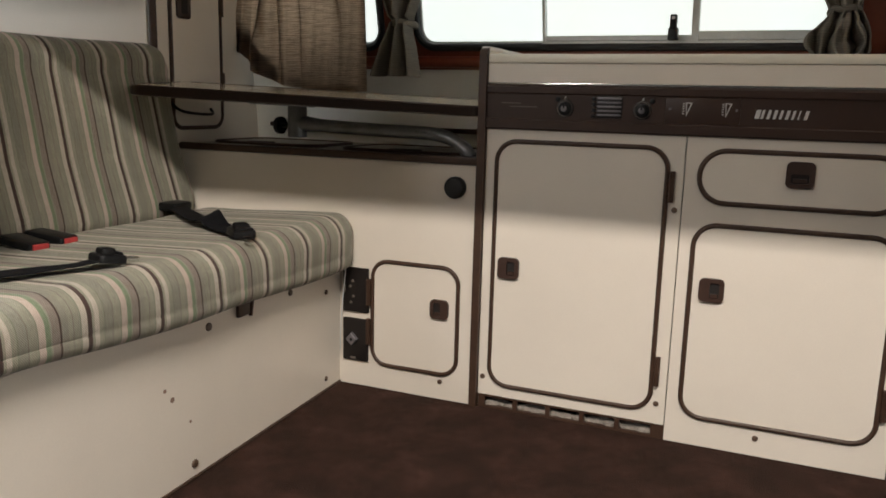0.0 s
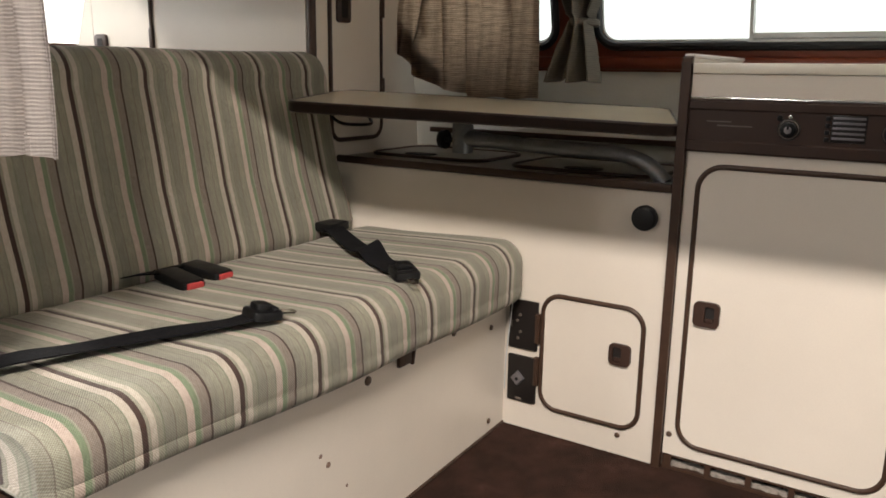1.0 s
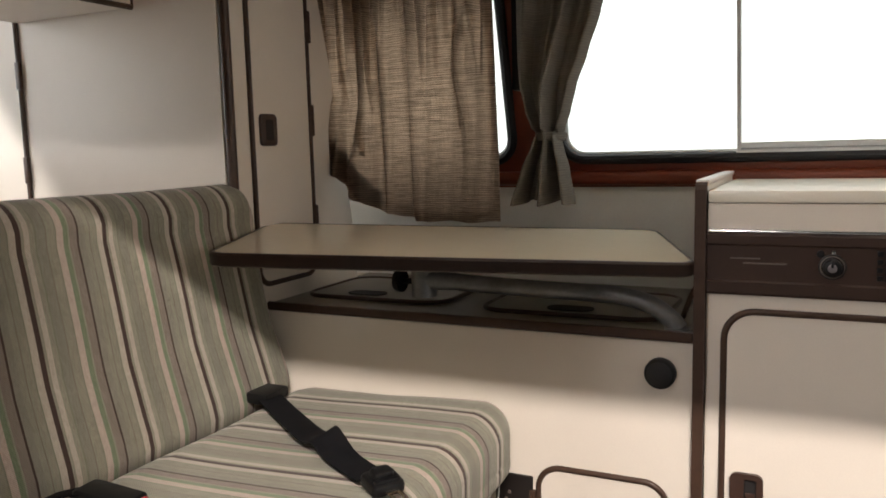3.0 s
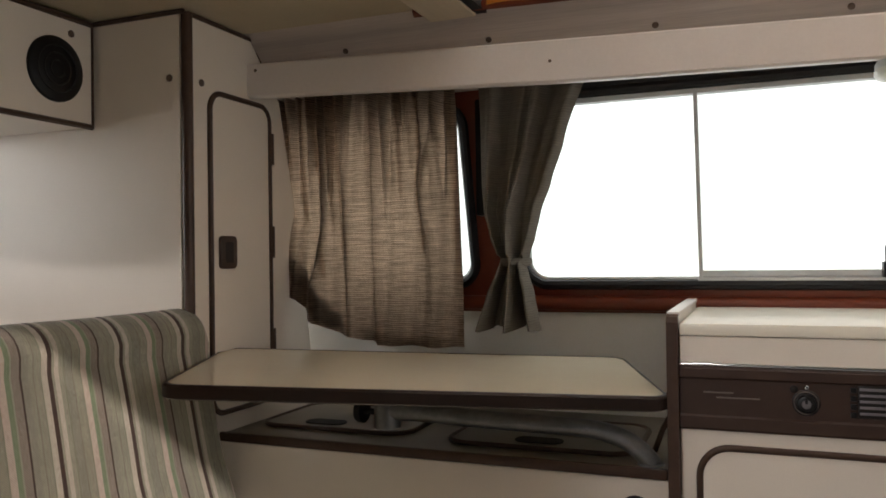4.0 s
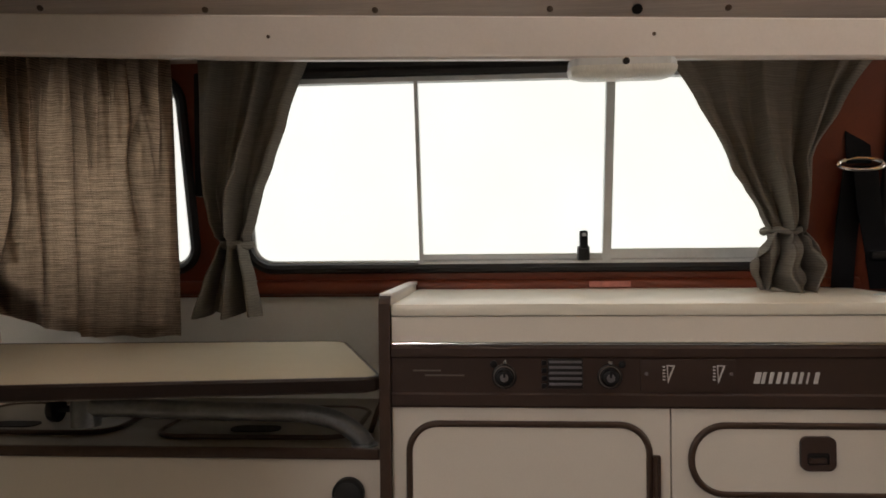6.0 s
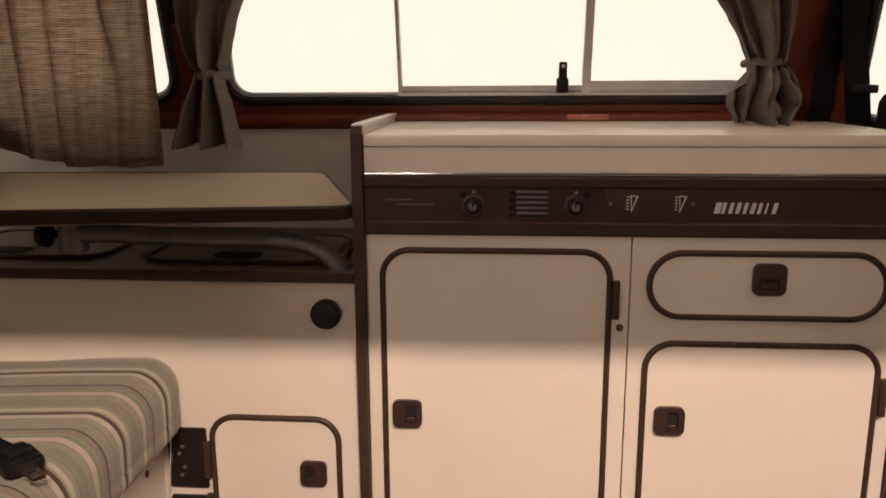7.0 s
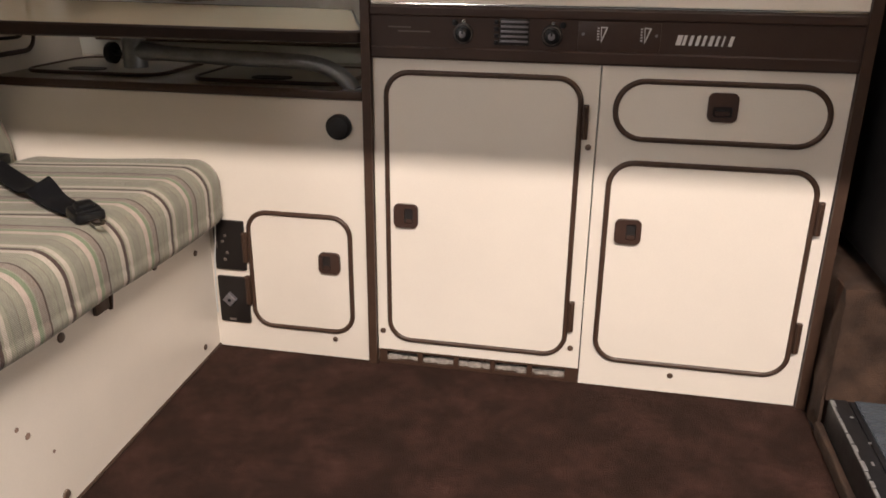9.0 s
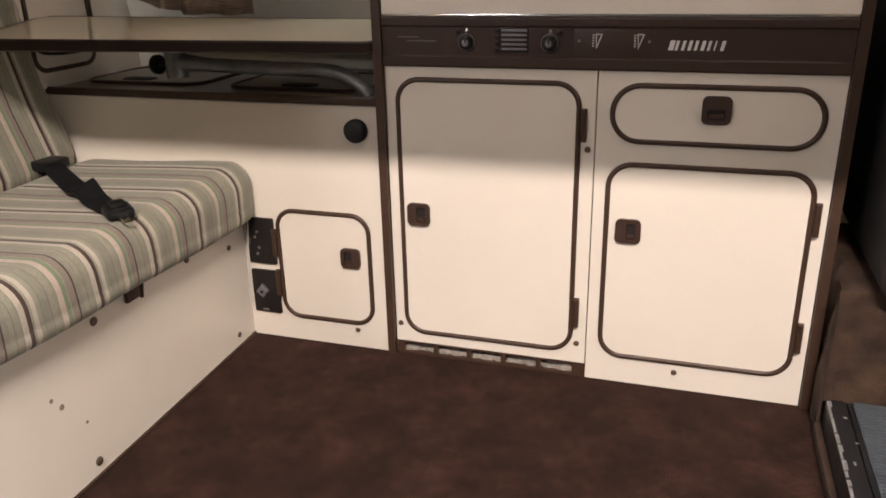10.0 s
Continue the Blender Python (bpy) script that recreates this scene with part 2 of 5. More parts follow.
CANVAS = linen("orange_tent_canvas", (0.74, 0.40, 0.08), 0.88, (0.98, 0.64, 0.21), 0.15)


def fibreglass_material():
    """Off-white roof moulding that lets some daylight through."""
    m, t, b = material("translucent_fibreglass", 0.45)
    tint = ramp(t, noise_fac(t, 4, 4), [(0.3, (0.80, 0.79, 0.76)), (0.7, (0.90, 0.89, 0.87))])
    t.links.new(tint, b.inputs["Base Color"])
    glow = t.nodes.new("ShaderNodeBsdfTranslucent")
    t.links.new(tint, glow.inputs["Color"])
    mix = t.nodes.new("ShaderNodeMixShader")
    mix.inputs[0].default_value = 0.75
    t.links.new(b.outputs[0], mix.inputs[1])
    t.links.new(glow.outputs[0], mix.inputs[2])
    t.links.new(mix.outputs[0], t.nodes["Material Output"].inputs["Surface"])
    return m


FIBREGLASS = fibreglass_material()


# denser, less orange copy of the canvas, tuned to hold back lamp light
CANVAS_DIMMED = linen("orange_tent_canvas_dimmed", (0.62, 0.42, 0.20), 0.30, (0.80, 0.60, 0.38), 0.15)


def glass_material():
    m, t, b = material("window_glass", 0.02)
    clear = t.nodes.new("ShaderNodeBsdfTransparent")
    clear.inputs["Color"].default_value = (0.96, 0.985, 0.975, 1)
    gloss = t.nodes.new("ShaderNodeBsdfGlossy")
    gloss.inputs["Roughness"].default_value = 0.02
    mix = t.nodes.new("ShaderNodeMixShader")
    mix.inputs[0].default_value = 0.06
    t.links.new(clear.outputs[0], mix.inputs[1])
    t.links.new(gloss.outputs[0], mix.inputs[2])
    t.links.new(mix.outputs[0], t.nodes["Material Output"].inputs["Surface"])
    return m


GLASS = glass_material()


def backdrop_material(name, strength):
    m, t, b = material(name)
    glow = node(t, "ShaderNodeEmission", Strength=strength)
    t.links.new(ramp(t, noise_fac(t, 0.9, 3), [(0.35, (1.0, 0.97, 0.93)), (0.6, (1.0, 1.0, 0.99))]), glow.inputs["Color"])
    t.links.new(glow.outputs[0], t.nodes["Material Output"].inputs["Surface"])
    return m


# outside planes that give off light themselves
BACKDROP = backdrop_material("window_backdrop_glow", 1.85)
REAR_GLOW = backdrop_material("rear_backdrop_glow", 4.2)


# ---------------------------------------------------------------- mesh helpers
def link(name, bm, mat, parent=None, smooth=False):
    bmesh.ops.recalc_face_normals(bm, faces=bm.faces[:])
    me = bpy.data.meshes.new(name)
    bm.to_mesh(me)
    bm.free()
    me.materials.append(mat)
    if smooth:
        me.shade_smooth()
        me.set_sharp_from_angle(angle=radians(38))
    ob = new(name, me)
    ob.parent = parent
    return ob


def part(name, bm, mat, parent, label="", smooth=True):
    ob = link(name, bm, mat, parent, smooth)
    return tagged(ob, label)


def thing(name, at=(0, 0, 0), label="", category="", group="", kind=""):
    ob = new(name)
    ob.location = at
    ob.empty_display_size = 0.05
    return tagged(ob, label, category, group, kind)


def box(bm, lo, hi, bevel=0.0, seg=2):
    lo, hi = Vector(lo), Vector(hi)
    made = bmesh.ops.create_cube(bm, size=1.0, matrix=Matrix.Translation((lo + hi) / 2) @ Matrix.Diagonal((*(hi - lo), 1)))["verts"]
    if bevel:
        edges = list({e for v in made for e in v.link_edges})
        bmesh.ops.bevel(bm, geom=edges, offset=bevel, segments=seg, affect="EDGES", profile=0.6)
    return bm


def boxed(lo, hi, bevel=0.0, seg=2):
    return box(bmesh.new(), lo, hi, bevel, seg)


def rrect(x0, z0, x1, z1, r, seg=7):
    """Outline of a rounded rectangle, anticlockwise."""
    r = min(r, (x1 - x0) / 2, (z1 - z0) / 2)
    pts = []
    for cx, cz, a0 in ((x1 - r, z1 - r, 0), (x0 + r, z1 - r, 90), (x0 + r, z0 + r, 180), (x1 - r, z0 + r, 270)):
        for i in range(seg + 1):
            a = radians(a0 + 90 * i / seg)
            pts.append((cx + r * math.cos(a), cz + r * math.sin(a)))
    return pts


def prism(bm, pts, put, d0, d1, soften=0.0):
    """A plate with the outline pts; put(u, v, depth) gives the place."""
    loops = []
    n = len(pts)
    cu, cv = sum(p[0] for p in pts) / n, sum(p[1] for p in pts) / n
    levels = [(d0, 0.0), (d1, 0.0)]
    if soften:
        s = soften if d1 > d0 else -soften
        levels = [(d0, 0.0), (d1 - s, 0.0), (d1 - s * 0.3, soften * 0.3), (d1, soften)]
    for d, inset in levels:
        ring = []
        for u, v in pts:
            du, dv = cu - u, cv - v
            k = math.hypot(du, dv) or 1
            ring.append(bm.verts.new(put(u + du / k * inset, v + dv / k * inset, d)))
        loops.append(ring)
    for a, b in zip(loops, loops[1:]):
        for i in range(n):
            bm.faces.new((a[i], a[(i + 1) % n], b[(i + 1) % n], b[i]))
    bm.faces.new(loops[0])
    bm.faces.new(loops[-1])
    return bm


def tube(bm, path, radius, seg=8, closed=False, flat=1.0, up=(0, 0, 1)):
    """A round bar along path; flat squeezes it across the up direction."""
    path = [Vector(p) for p in path]
    n = len(path)
    rings = []
    up = Vector(up)
    for i, p in enumerate(path):
        a = path[(i - 1) % n] if closed or i else path[i]
        b = path[(i + 1) % n] if closed or i < n - 1 else path[i]
        d = (b - a).normalized()
        side = d.cross(up)
        if side.length < 1e-4:
            side = d.cross(Vector((1, 0, 0)))
        side.normalize()
        w = side.cross(d).normalized()
        r = radius(i / max(1, n - 1)) if callable(radius) else radius
        rings.append([bm.verts.new(p + side * (r * math.cos(2 * math.pi * k / seg)) + w * (r * flat * math.sin(2 * math.pi * k / seg))) for k in range(seg)])
    last = n if closed else n - 1
    for i in range(last):
        a, b = rings[i], rings[(i + 1) % n]
        for k in range(seg):
            bm.faces.new((a[k], a[(k + 1) % seg], b[(k + 1) % seg], b[k]))
    if not closed:
        bm.faces.new(rings[0])
        bm.faces.new(rings[-1])
    return bm


def disc(bm, centre, axis, radius, depth, seg=24, soften=0.0):
    """A short round piece that starts at centre and rises along axis."""
    axis = Vector(axis).normalized()
    q = axis.to_track_quat("Z", "Y").to_matrix()
    levels = [(0, radius), (depth, radius)] if not soften else [(0, radius), (depth - soften, radius), (depth - soften * 0.3, radius - soften * 0.4), (depth, radius - soften)]
    rings = []
    for h, r in levels:
        rings.append([bm.verts.new(Vector(centre) + q @ Vector((r * math.cos(2 * math.pi * k / seg), r * math.sin(2 * math.pi * k / seg), h))) for k in range(seg)])
    for a, b in zip(rings, rings[1:]):
        for k in range(seg):
            bm.faces.new((a[k], a[(k + 1) % seg], b[(k + 1) % seg], b[k]))
    bm.faces.new(rings[0])
    bm.faces.new(rings[-1])
    return bm


def plate_with_holes(bm, outer, holes, put, d0, d1):
    """A sheet with openings cut right through it."""
    edges = []
    for pts in [outer] + holes:
        vs = [bm.verts.new(put(u, v, d0)) for u, v in pts]
        edges += [bm.edges.new((vs[i], vs[(i + 1) % len(vs)])) for i in range(len(vs))]
    bmesh.ops.triangle_fill(bm, use_beauty=True, use_dissolve=False, edges=edges)
    made = bmesh.ops.extrude_face_region(bm, geom=bm.faces[:])
    shift = Vector(put(0, 0, d1)) - Vector(put(0, 0, d0))
    bmesh.ops.translate(bm, vec=shift, verts=[g for g in made["geom"] if isinstance(g, bmesh.types.BMVert)])
    return bm


def sheet(bm, place, nu, nv, thick=0.0):
    """A cloth: place(u, v) for u, v from 0 to 1."""
    g = [[bm.verts.new(place(i / nu, j / nv)) for j in range(nv + 1)] for i in range(nu + 1)]
    for i in range(nu):
        for j in range(nv):
            bm.faces.new((g[i][j], g[i + 1][j], g[i + 1][j + 1], g[i][j + 1]))
    if thick:
        bm.normal_update()
        back = [[bm.verts.new(v.co - v.normal * thick) for v in row] for row in g]
        for i in range(nu):
            for j in range(nv):
                bm.faces.new((back[i][j], back[i][j + 1], back[i + 1][j + 1], back[i + 1][j]))
        for i in range(nu):
            for j in (0, nv):
                bm.faces.new((g[i][j], g[i + 1][j], back[i + 1][j], back[i][j]))
        for j in range(nv):
            for i in (0, nu):
                bm.faces.new((g[i][j], g[i][j + 1], back[i][j + 1], back[i][j]))
    return bm


def on_front(face):
    """Places on an upright front that faces the door: depth grows towards the room."""
    return lambda u, v, d: (u, face - d, v)


def smoothed(pts, steps=6):
    """A smooth line through the points."""
    pts = [Vector(p) for p in pts]
    out = []
    for i in range(len(pts) - 1):
        p0, p1, p2, p3 = pts[max(0, i - 1)], pts[i], pts[i + 1], pts[min(len(pts) - 1, i + 2)]
        for k in range(steps):
            s = k / steps
            out.append(0.5 * ((2 * p1) + (p2 - p0) * s + (2 * p0 - 5 * p1 + 4 * p2 - p3) * s * s + (3 * p1 - p0 - 3 * p2 + p3) * s ** 3))
    return out + [pts[-1]]


# ---------------------------------------------------------------- structure
def lean(z):
    """The side wall stands upright to the waist and leans inwards above it."""
    return 0.425 if z < 0.85 else 0.425 - (z - 0.85) * 0.24


tagged(link("ground", boxed((-9, -9, -0.55), (9, 9, -0.45)), CONCRETE), "grey concrete hall floor under the van", "ground", kind="structure")
# glowing planes: the white outside the windows, and an unseen one ahead of the windscreen
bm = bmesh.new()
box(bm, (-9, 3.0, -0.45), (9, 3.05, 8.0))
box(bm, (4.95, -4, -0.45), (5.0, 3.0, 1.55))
tagged(link("backdrop", bm, BACKDROP), "glowing white backdrop outside the windows and windscreen", "backdrop", kind="structure")

tagged(link("floor", boxed((-1.8, -1.12, -0.03), (1.288, 0.44, 0.0), 0.0), CARPET), "dark brown short-pile carpet with worn patches", "floor", kind="structure")
tagged(link("cab_floor", boxed((1.288, -1.12, -0.06), (2.7, 0.44, -0.002)), SCUFFED), "black cab floor in front of the carpet", "floor", kind="structure")
tagged(link("floor_shell", boxed((-1.85, -1.16, -0.2), (2.7, 0.50, -0.062)), BODY), "painted van floor pan below the carpet", "floor", kind="structure")

# emissive plane, stronger than the others, added to brighten the rear panels
tagged(link("backdrop_rear", boxed((-5.0, -4, -0.45), (-4.95, 3.0, 4.0)), REAR_GLOW), "glowing white backdrop outside the rear window", "backdrop", kind="structure")

# side wall behind the kitchen: lining below, rust-red window belt above
wall = thing("wall_left", label="van side wall with pale grey lining and rust-red window belt", category="wall", kind="structure")
part("lining", boxed((-1.8, 0.425, 0.0), (1.36, 0.445, 0.827), 0.003), GREYWALL, wall, smooth=False)
part("outer_skin", boxed((-1.8, 0.47, -0.2), (2.7, 0.49, 0.84)), BODY, wall, smooth=False)
WINDOWS = [(-0.72, 0.880, -0.088, 1.284), (0.022, 0.880, 1.150, 1.284), (1.337, 0.83, 2.2, 1.30)]


def belt_place(u, v, d):
    return (u, lean(v) + d, v)


def stepped(pts):
    out = []
    for (a, b), (c, d) in zip(pts, pts[1:] + pts[:1]):
        n = max(1, int(math.hypot(c - a, d - b) / 0.12))
        out += [(a + (c - a) * k / n, b + (d - b) * k / n) for k in range(n)]
    return out


bm = bmesh.new()
plate_with_holes(bm, stepped([(-1.8, 0.82), (2.7, 0.82), (2.7, 1.425), (-1.8, 1.425)]), [rrect(*w, 0.055) for w in WINDOWS], belt_place, 0.0, 0.03)
part("window_belt", bm, RUST, wall, "rust-red painted metal window belt", smooth=False)
bm = bmesh.new()
tube(bm, [(-1.8, 0.416, 0.841), (1.30, 0.416, 0.841)], 0.017, 10)
part("belt_roll", bm, RUST, wall, "rounded rust-red painted sill roll")
part("pillar_cover", boxed((-0.060, 0.318, 1.035), (-0.026, 0.350, 1.29), 0.006), BLACK, wall, "black plastic cover on the window pillar")


def seal(w, grow, radius, depth, mat, name, parent, label=""):
    x0, z0, x1, z1 = w
    bm = bmesh.new()
    tube(bm, [belt_place(u, v, depth) for u, v in rrect(x0 - grow, z0 - grow, x1 + grow, z1 + grow, 0.055 + grow, 9)], radius, 8, True, up=(0, 1, 0))
    return part(name, bm, mat, parent, label)


for k, w in enumerate(WINDOWS):
    win = thing("window_%d" % (k + 1), label=("rear side window behind a drawn curtain", "wide sliding side window with aluminium dividers and black rubber seal",
                                              "cab door window in a rust-red surround")[k], category="window", kind="structure")
    seal(w, -0.002, 0.011, -0.004, RUBBER, "rubber_seal", win, "black rubber window seal")
    seal(w, -0.014, 0.005, 0.006, ALU, "window_frame", win, "thin dull aluminium frame")
    x0, z0, x1, z1 = w
    cuts = [x0, 0.399, 0.790, x1] if k == 1 else [x0, x1]
    for a, b in zip(cuts, cuts[1:]):
        bm = bmesh.new()
        prism(bm, rrect(a + 0.002, z0 + 0.002, b - 0.002, z1 - 0.002, 0.045 if k != 1 else 0.02, 4), belt_place, 0.012, 0.016)
        pane = part("pane", bm, GLASS, win, smooth=False)
        pane.visible_shadow = False
    if k == 1:
        for x, width, name in ((0.399, 0.0038, "divider"), (0.790, 0.0085, "divider")):
            bm = bmesh.new()
            prism(bm, [(x - width, z0 + 0.01), (x + width, z0 + 0.01), (x + width, z1), (x - width, z1)], belt_place, 0.018, -0.004)
            part(name, bm, ALU, win, "dull aluminium window divider", smooth=False)
        # one black strip covers the rubber seal and the shaded gap above it
        bm = bmesh.new()
        prism(bm, [(0.0, 1.276), (1.18, 1.276), (1.18, 1.325), (0.0, 1.325)], belt_place, 0.0, -0.008)
        part("head_seal_gap", bm, RUBBER, win, "black strip for the rubber seal and dark gap over the window", smooth=False)
        # the sliding pane's rails stand in front of the seal
        for a, b, lo, hi, d in ((0.394, 1.14, 0.881, 0.895, -0.009), (0.399, 0.790, 0.899, 0.911, 0.002), (0.793, 1.12, 0.899, 0.920, 0.002), (0.1, 1.12, 1.262, 1.271, -0.002)):
            bm = bmesh.new()
            prism(bm, [(a, lo), (b, lo), (b, hi), (a, hi)], belt_place, 0.02, d)
            part("sliding_rail", bm, ALU, win, "dull aluminium sliding rail", smooth=False)
        bm = bmesh.new()
        box(bm, (0.727, 0.375, 0.896), (0.751, 0.405, 0.926), 0.003)
        box(bm, (0.7305, 0.372, 0.920), (0.7475, 0.392, 0.958), 0.004)
        catch = part("window_catch", bm, BLACK, win, "black plastic sliding window catch")
        part("release_button", boxed((0.735, 0.3705, 0.946), (0.743, 0.374, 0.953), 0.001), ALU, catch, "grey release button")

bm = bmesh.new()
box(bm, (0.752, 0.397, 0.840), (0.837, 0.401, 0.852), 0.001)
tagged(link("sticker", bm, PINK), "faded pink sticker on the window sill", "sticker")

# roof: sloping lining band, pelmet, ceiling board, pop-top
bm = bmesh.new()
prism(bm, [(0.092, 1.431), (0.20, 1.321), (0.33, 1.306), (0.36, 1.431), (0.10, 1.436)], lambda u, v, d: (d, u, v), -1.8, 2.6)
tagged(link("roof_lining", bm, BAND), "brushed grey-brown sloping roof lining above the pelmet", "roof lining", kind="structure")
bm = bmesh.new()
tube(bm, [(-0.1, 0.092, 1.420), (2.6, 0.092, 1.352)], 0.010, 8)
tagged(link("trim_roof", bm, RUST, smooth=True), "dark red edge under the tent canvas", "trim", kind="structure")
bm = bmesh.new()
sheet(bm, lambda u, v: (0.05 + 2.4 * u, 0.082 + 0.02 * math.sin(u * 9) * v - 0.05 * v, 1.412 - 0.062 * u + 0.002 * math.sin(u * 37) + 0.0012 * math.sin(u * 140) + 0.0012 * math.sin(u * 83) + 0.55 * v), 120, 8, 0.002)
tagged(link("tent_canvas", bm, CANVAS, smooth=True), "orange canvas of the raised roof, lit from outside", "canvas", kind="structure")
# unseen canvas; its dimmed cloth limits the light entering on this side
bm = bmesh.new()
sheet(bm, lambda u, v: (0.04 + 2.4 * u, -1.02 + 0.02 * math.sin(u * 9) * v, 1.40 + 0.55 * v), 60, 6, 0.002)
tagged(link("tent_canvas_right", bm, CANVAS_DIMMED, smooth=True), "unseen, duller orange canvas over the sliding door side", "canvas", kind="structure")
tagged(link("roof_shell", boxed((-1.40, -1.15, 1.93), (2.6, 0.5, 1.97), 0.01), FIBREGLASS), "raised off-white fibreglass roof shell", "roof", kind="structure")
bm = boxed((-1.36, -1.05, 1.426), (-0.02, 0.13, 1.452))
tagged(link("ceiling", bm, CEIL), "beige felt-covered ceiling board", "ceiling", kind="structure")
tagged(link("roof_rear_shell", boxed((-1.36, -1.15, 1.46), (-0.02, 0.4, 1.93)), BODY), "closed rear part of the roof", "roof", kind="structure")
bm = boxed((-0.078, -1.05, 1.405), (0.018, 0.142, 1.4255), 0.004)
tagged(link("ceiling_beam", bm, BEAM), "pale wooden beam at the edge of the roof opening", "beam", kind="structure")

# board filling the gap beside the beam, near-black to give its shade
tagged(link("roof_gap_board", boxed((0.019, -1.0, 1.408), (0.040, 0.125, 1.93)), RECESS_SHADE), "near-black board in place of the dark gap at the roof opening", "trim", kind="structure")

# unseen board, added to stop a streak of lamp light on the bench back
tagged(link("light_baffle", boxed((-1.4, -1.03, 1.27), (-0.125, -0.985, 1.345), 0.005), PELMET), "unseen board over the rear side window that blocks lamp light", "trim", kind="structure")

# the other side: door header, rear corner, cab pillar
tagged(link("door_header", boxed((-1.8, -1.0, 1.32), (2.6, -0.9, 1.46), 0.004), BODY), "painted metal header over the sliding door", "wall", kind="structure")
bm = bmesh.new()
put = lambda u, v, d: (u, -1.15 + d, v)
plate_with_holes(bm, stepped([(-1.8, -0.2), (-0.12, -0.2), (-0.12, 1.32), (-1.8, 1.32)]), [rrect(-1.55, 0.84, -0.38, 1.28, 0.05)], put, 0, 0.03)
tagged(link("wall_right", bm, BODY), "rear side wall with a window beside the sliding door", "wall", kind="structure")
tagged(link("cab_pillar", boxed((1.66, -1.15, -0.2), (1.76, -1.08, 1.32), 0.01), BODY), "painted pillar between cab and sliding door", "wall", kind="structure")
tagged(link("cab_door", boxed((1.76, -1.15, -0.2), (2.6, -1.10, 0.82), 0.01), BODY), "painted cab door below its window", "door", kind="structure")
rear_wall = thing("wall_rear", label="sloping rust-red tailgate with a wide rear window", category="wall", kind="structure")
part("lower_panel", boxed((-1.8, -1.15, -0.2), (-1.77, 0.47, 0.845)), RUST, rear_wall, smooth=False)
bm = bmesh.new()
put = lambda u, v, d: (-1.8 + (v - 0.85) * 0.75 + d, u, v)
plate_with_holes(bm, stepped([(-1.15, 0.85), (0.47, 0.85), (0.47, 1.46), (-1.15, 1.46)]), [rrect(-1.04, 0.89, 0.27, 1.385, 0.06)], put, 0, 0.03)
part("window_surround", bm, RUST, rear_wall, smooth=False)
bm = bmesh.new()
put = lambda u, v, d: (2.6 + d, u, v)
plate_with_holes(bm, stepped([(-1.15, -0.2), (0.47, -0.2), (0.47, 1.46), (-1.15, 1.46)]), [rrect(-1.08, 0.72, 0.40, 1.40, 0.08)], put, 0, 0.03)
tagged(link("wall_front", bm, BODY), "front of the cab with the windscreen opening", "wall", kind="structure")


# ---------------------------------------------------------------- cabinet pieces
def ring_trim(parent, rect, r, front, width=0.011, label="brown plastic edge trim"):
    """The raised brown profile round a cabinet door."""
    x0, z0, x1, z1 = rect
    h = width / 2
    put = on_front(front)
    bm = bmesh.new()
    path = rrect(x0 + h, z0 + h, x1 - h, z1 - h, r - h, 10)
    tube(bm, [put(u, v, 0.002) for u, v in path], h, 10, True, 0.95, up=(0, 1, 0))
    return part("edge_trim", bm, BROWN, parent, label)


def latch(parent, x, z, front, turned=False, size=0.049, flip=1):
    """A square push latch with a sunk finger slot."""
    put = on_front(front)
    h = size / 2
    bm = bmesh.new()
    slot = rrect(x + 0.006 * flip - 0.0095, z - 0.0165, x + 0.006 * flip + 0.0095, z + 0.0165, 0.004, 3) if not turned else rrect(x - 0.017, z - 0.017, x + 0.017, z + 0.002, 0.004, 3)
    plate_with_holes(bm, rrect(x - h, z - h, x + h, z + h, 0.011, 5), [slot], put, 0.0, 0.007)
    body = part("latch", bm, LATCHM, parent, "brown plastic push latch", smooth=False)
    u0, v0, u1, v1 = min(p[0] for p in slot), min(p[1] for p in slot), max(p[0] for p in slot), max(p[1] for p in slot)
    bm = bmesh.new()
    prism(bm, rrect(u0 - 0.001, v0 - 0.001, u1 + 0.001, v1 + 0.001, 0.004, 3), put, 0.0005, 0.0015)
    part("finger_slot", bm, RECESS_SHADE, body, "near-black plate for the shade in the finger slot", smooth=False)
    bm = bmesh.new()
    if turned:
        prism(bm, rrect(u0 + 0.004, v0 + 0.002, u1 - 0.004, v0 + 0.010, 0.002, 3), put, 0.0, 0.005, 0.001)
    else:
        prism(bm, rrect(u0 + 0.002, v0 + 0.001, u1 - 0.002, v0 + 0.009, 0.002, 3), put, 0.0, 0.0055, 0.001)
    part("thumb_tab", bm, LATCHM, body, smooth=False)
    return body


def hinge(parent, x, z0, z1, front):
    bm = bmesh.new()
    box(bm, (x - 0.006, front - 0.010, z0), (x + 0.006, front + 0.001, z1), 0.002)
    tube(bm, [(x - 0.001, front - 0.010, z0 + 0.002), (x - 0.001, front - 0.010, z1 - 0.002)], 0.0035, 8)
    return part("hinge", bm, BROWN, parent, "brown plastic hinge")


def screw(parent, at, axis, r=0.0062, name="screw_cap"):
    bm = bmesh.new()
    disc(bm, at, axis, r, 0.003, 14, 0.0012)
    ob = part(name, bm, SCREW, parent)
    return ob


def cabinet_door(parent, rect, r, front, name="door", label="cream laminate door"):
    x0, z0, x1, z1 = rect
    bm = bmesh.new()
    prism(bm, rrect(x0 + 0.004, z0 + 0.004, x1 - 0.004, z1 - 0.004, r - 0.004, 10), on_front(front), -0.012, 0.003)
    return part(name, bm, CREAM, parent, label, smooth=False)


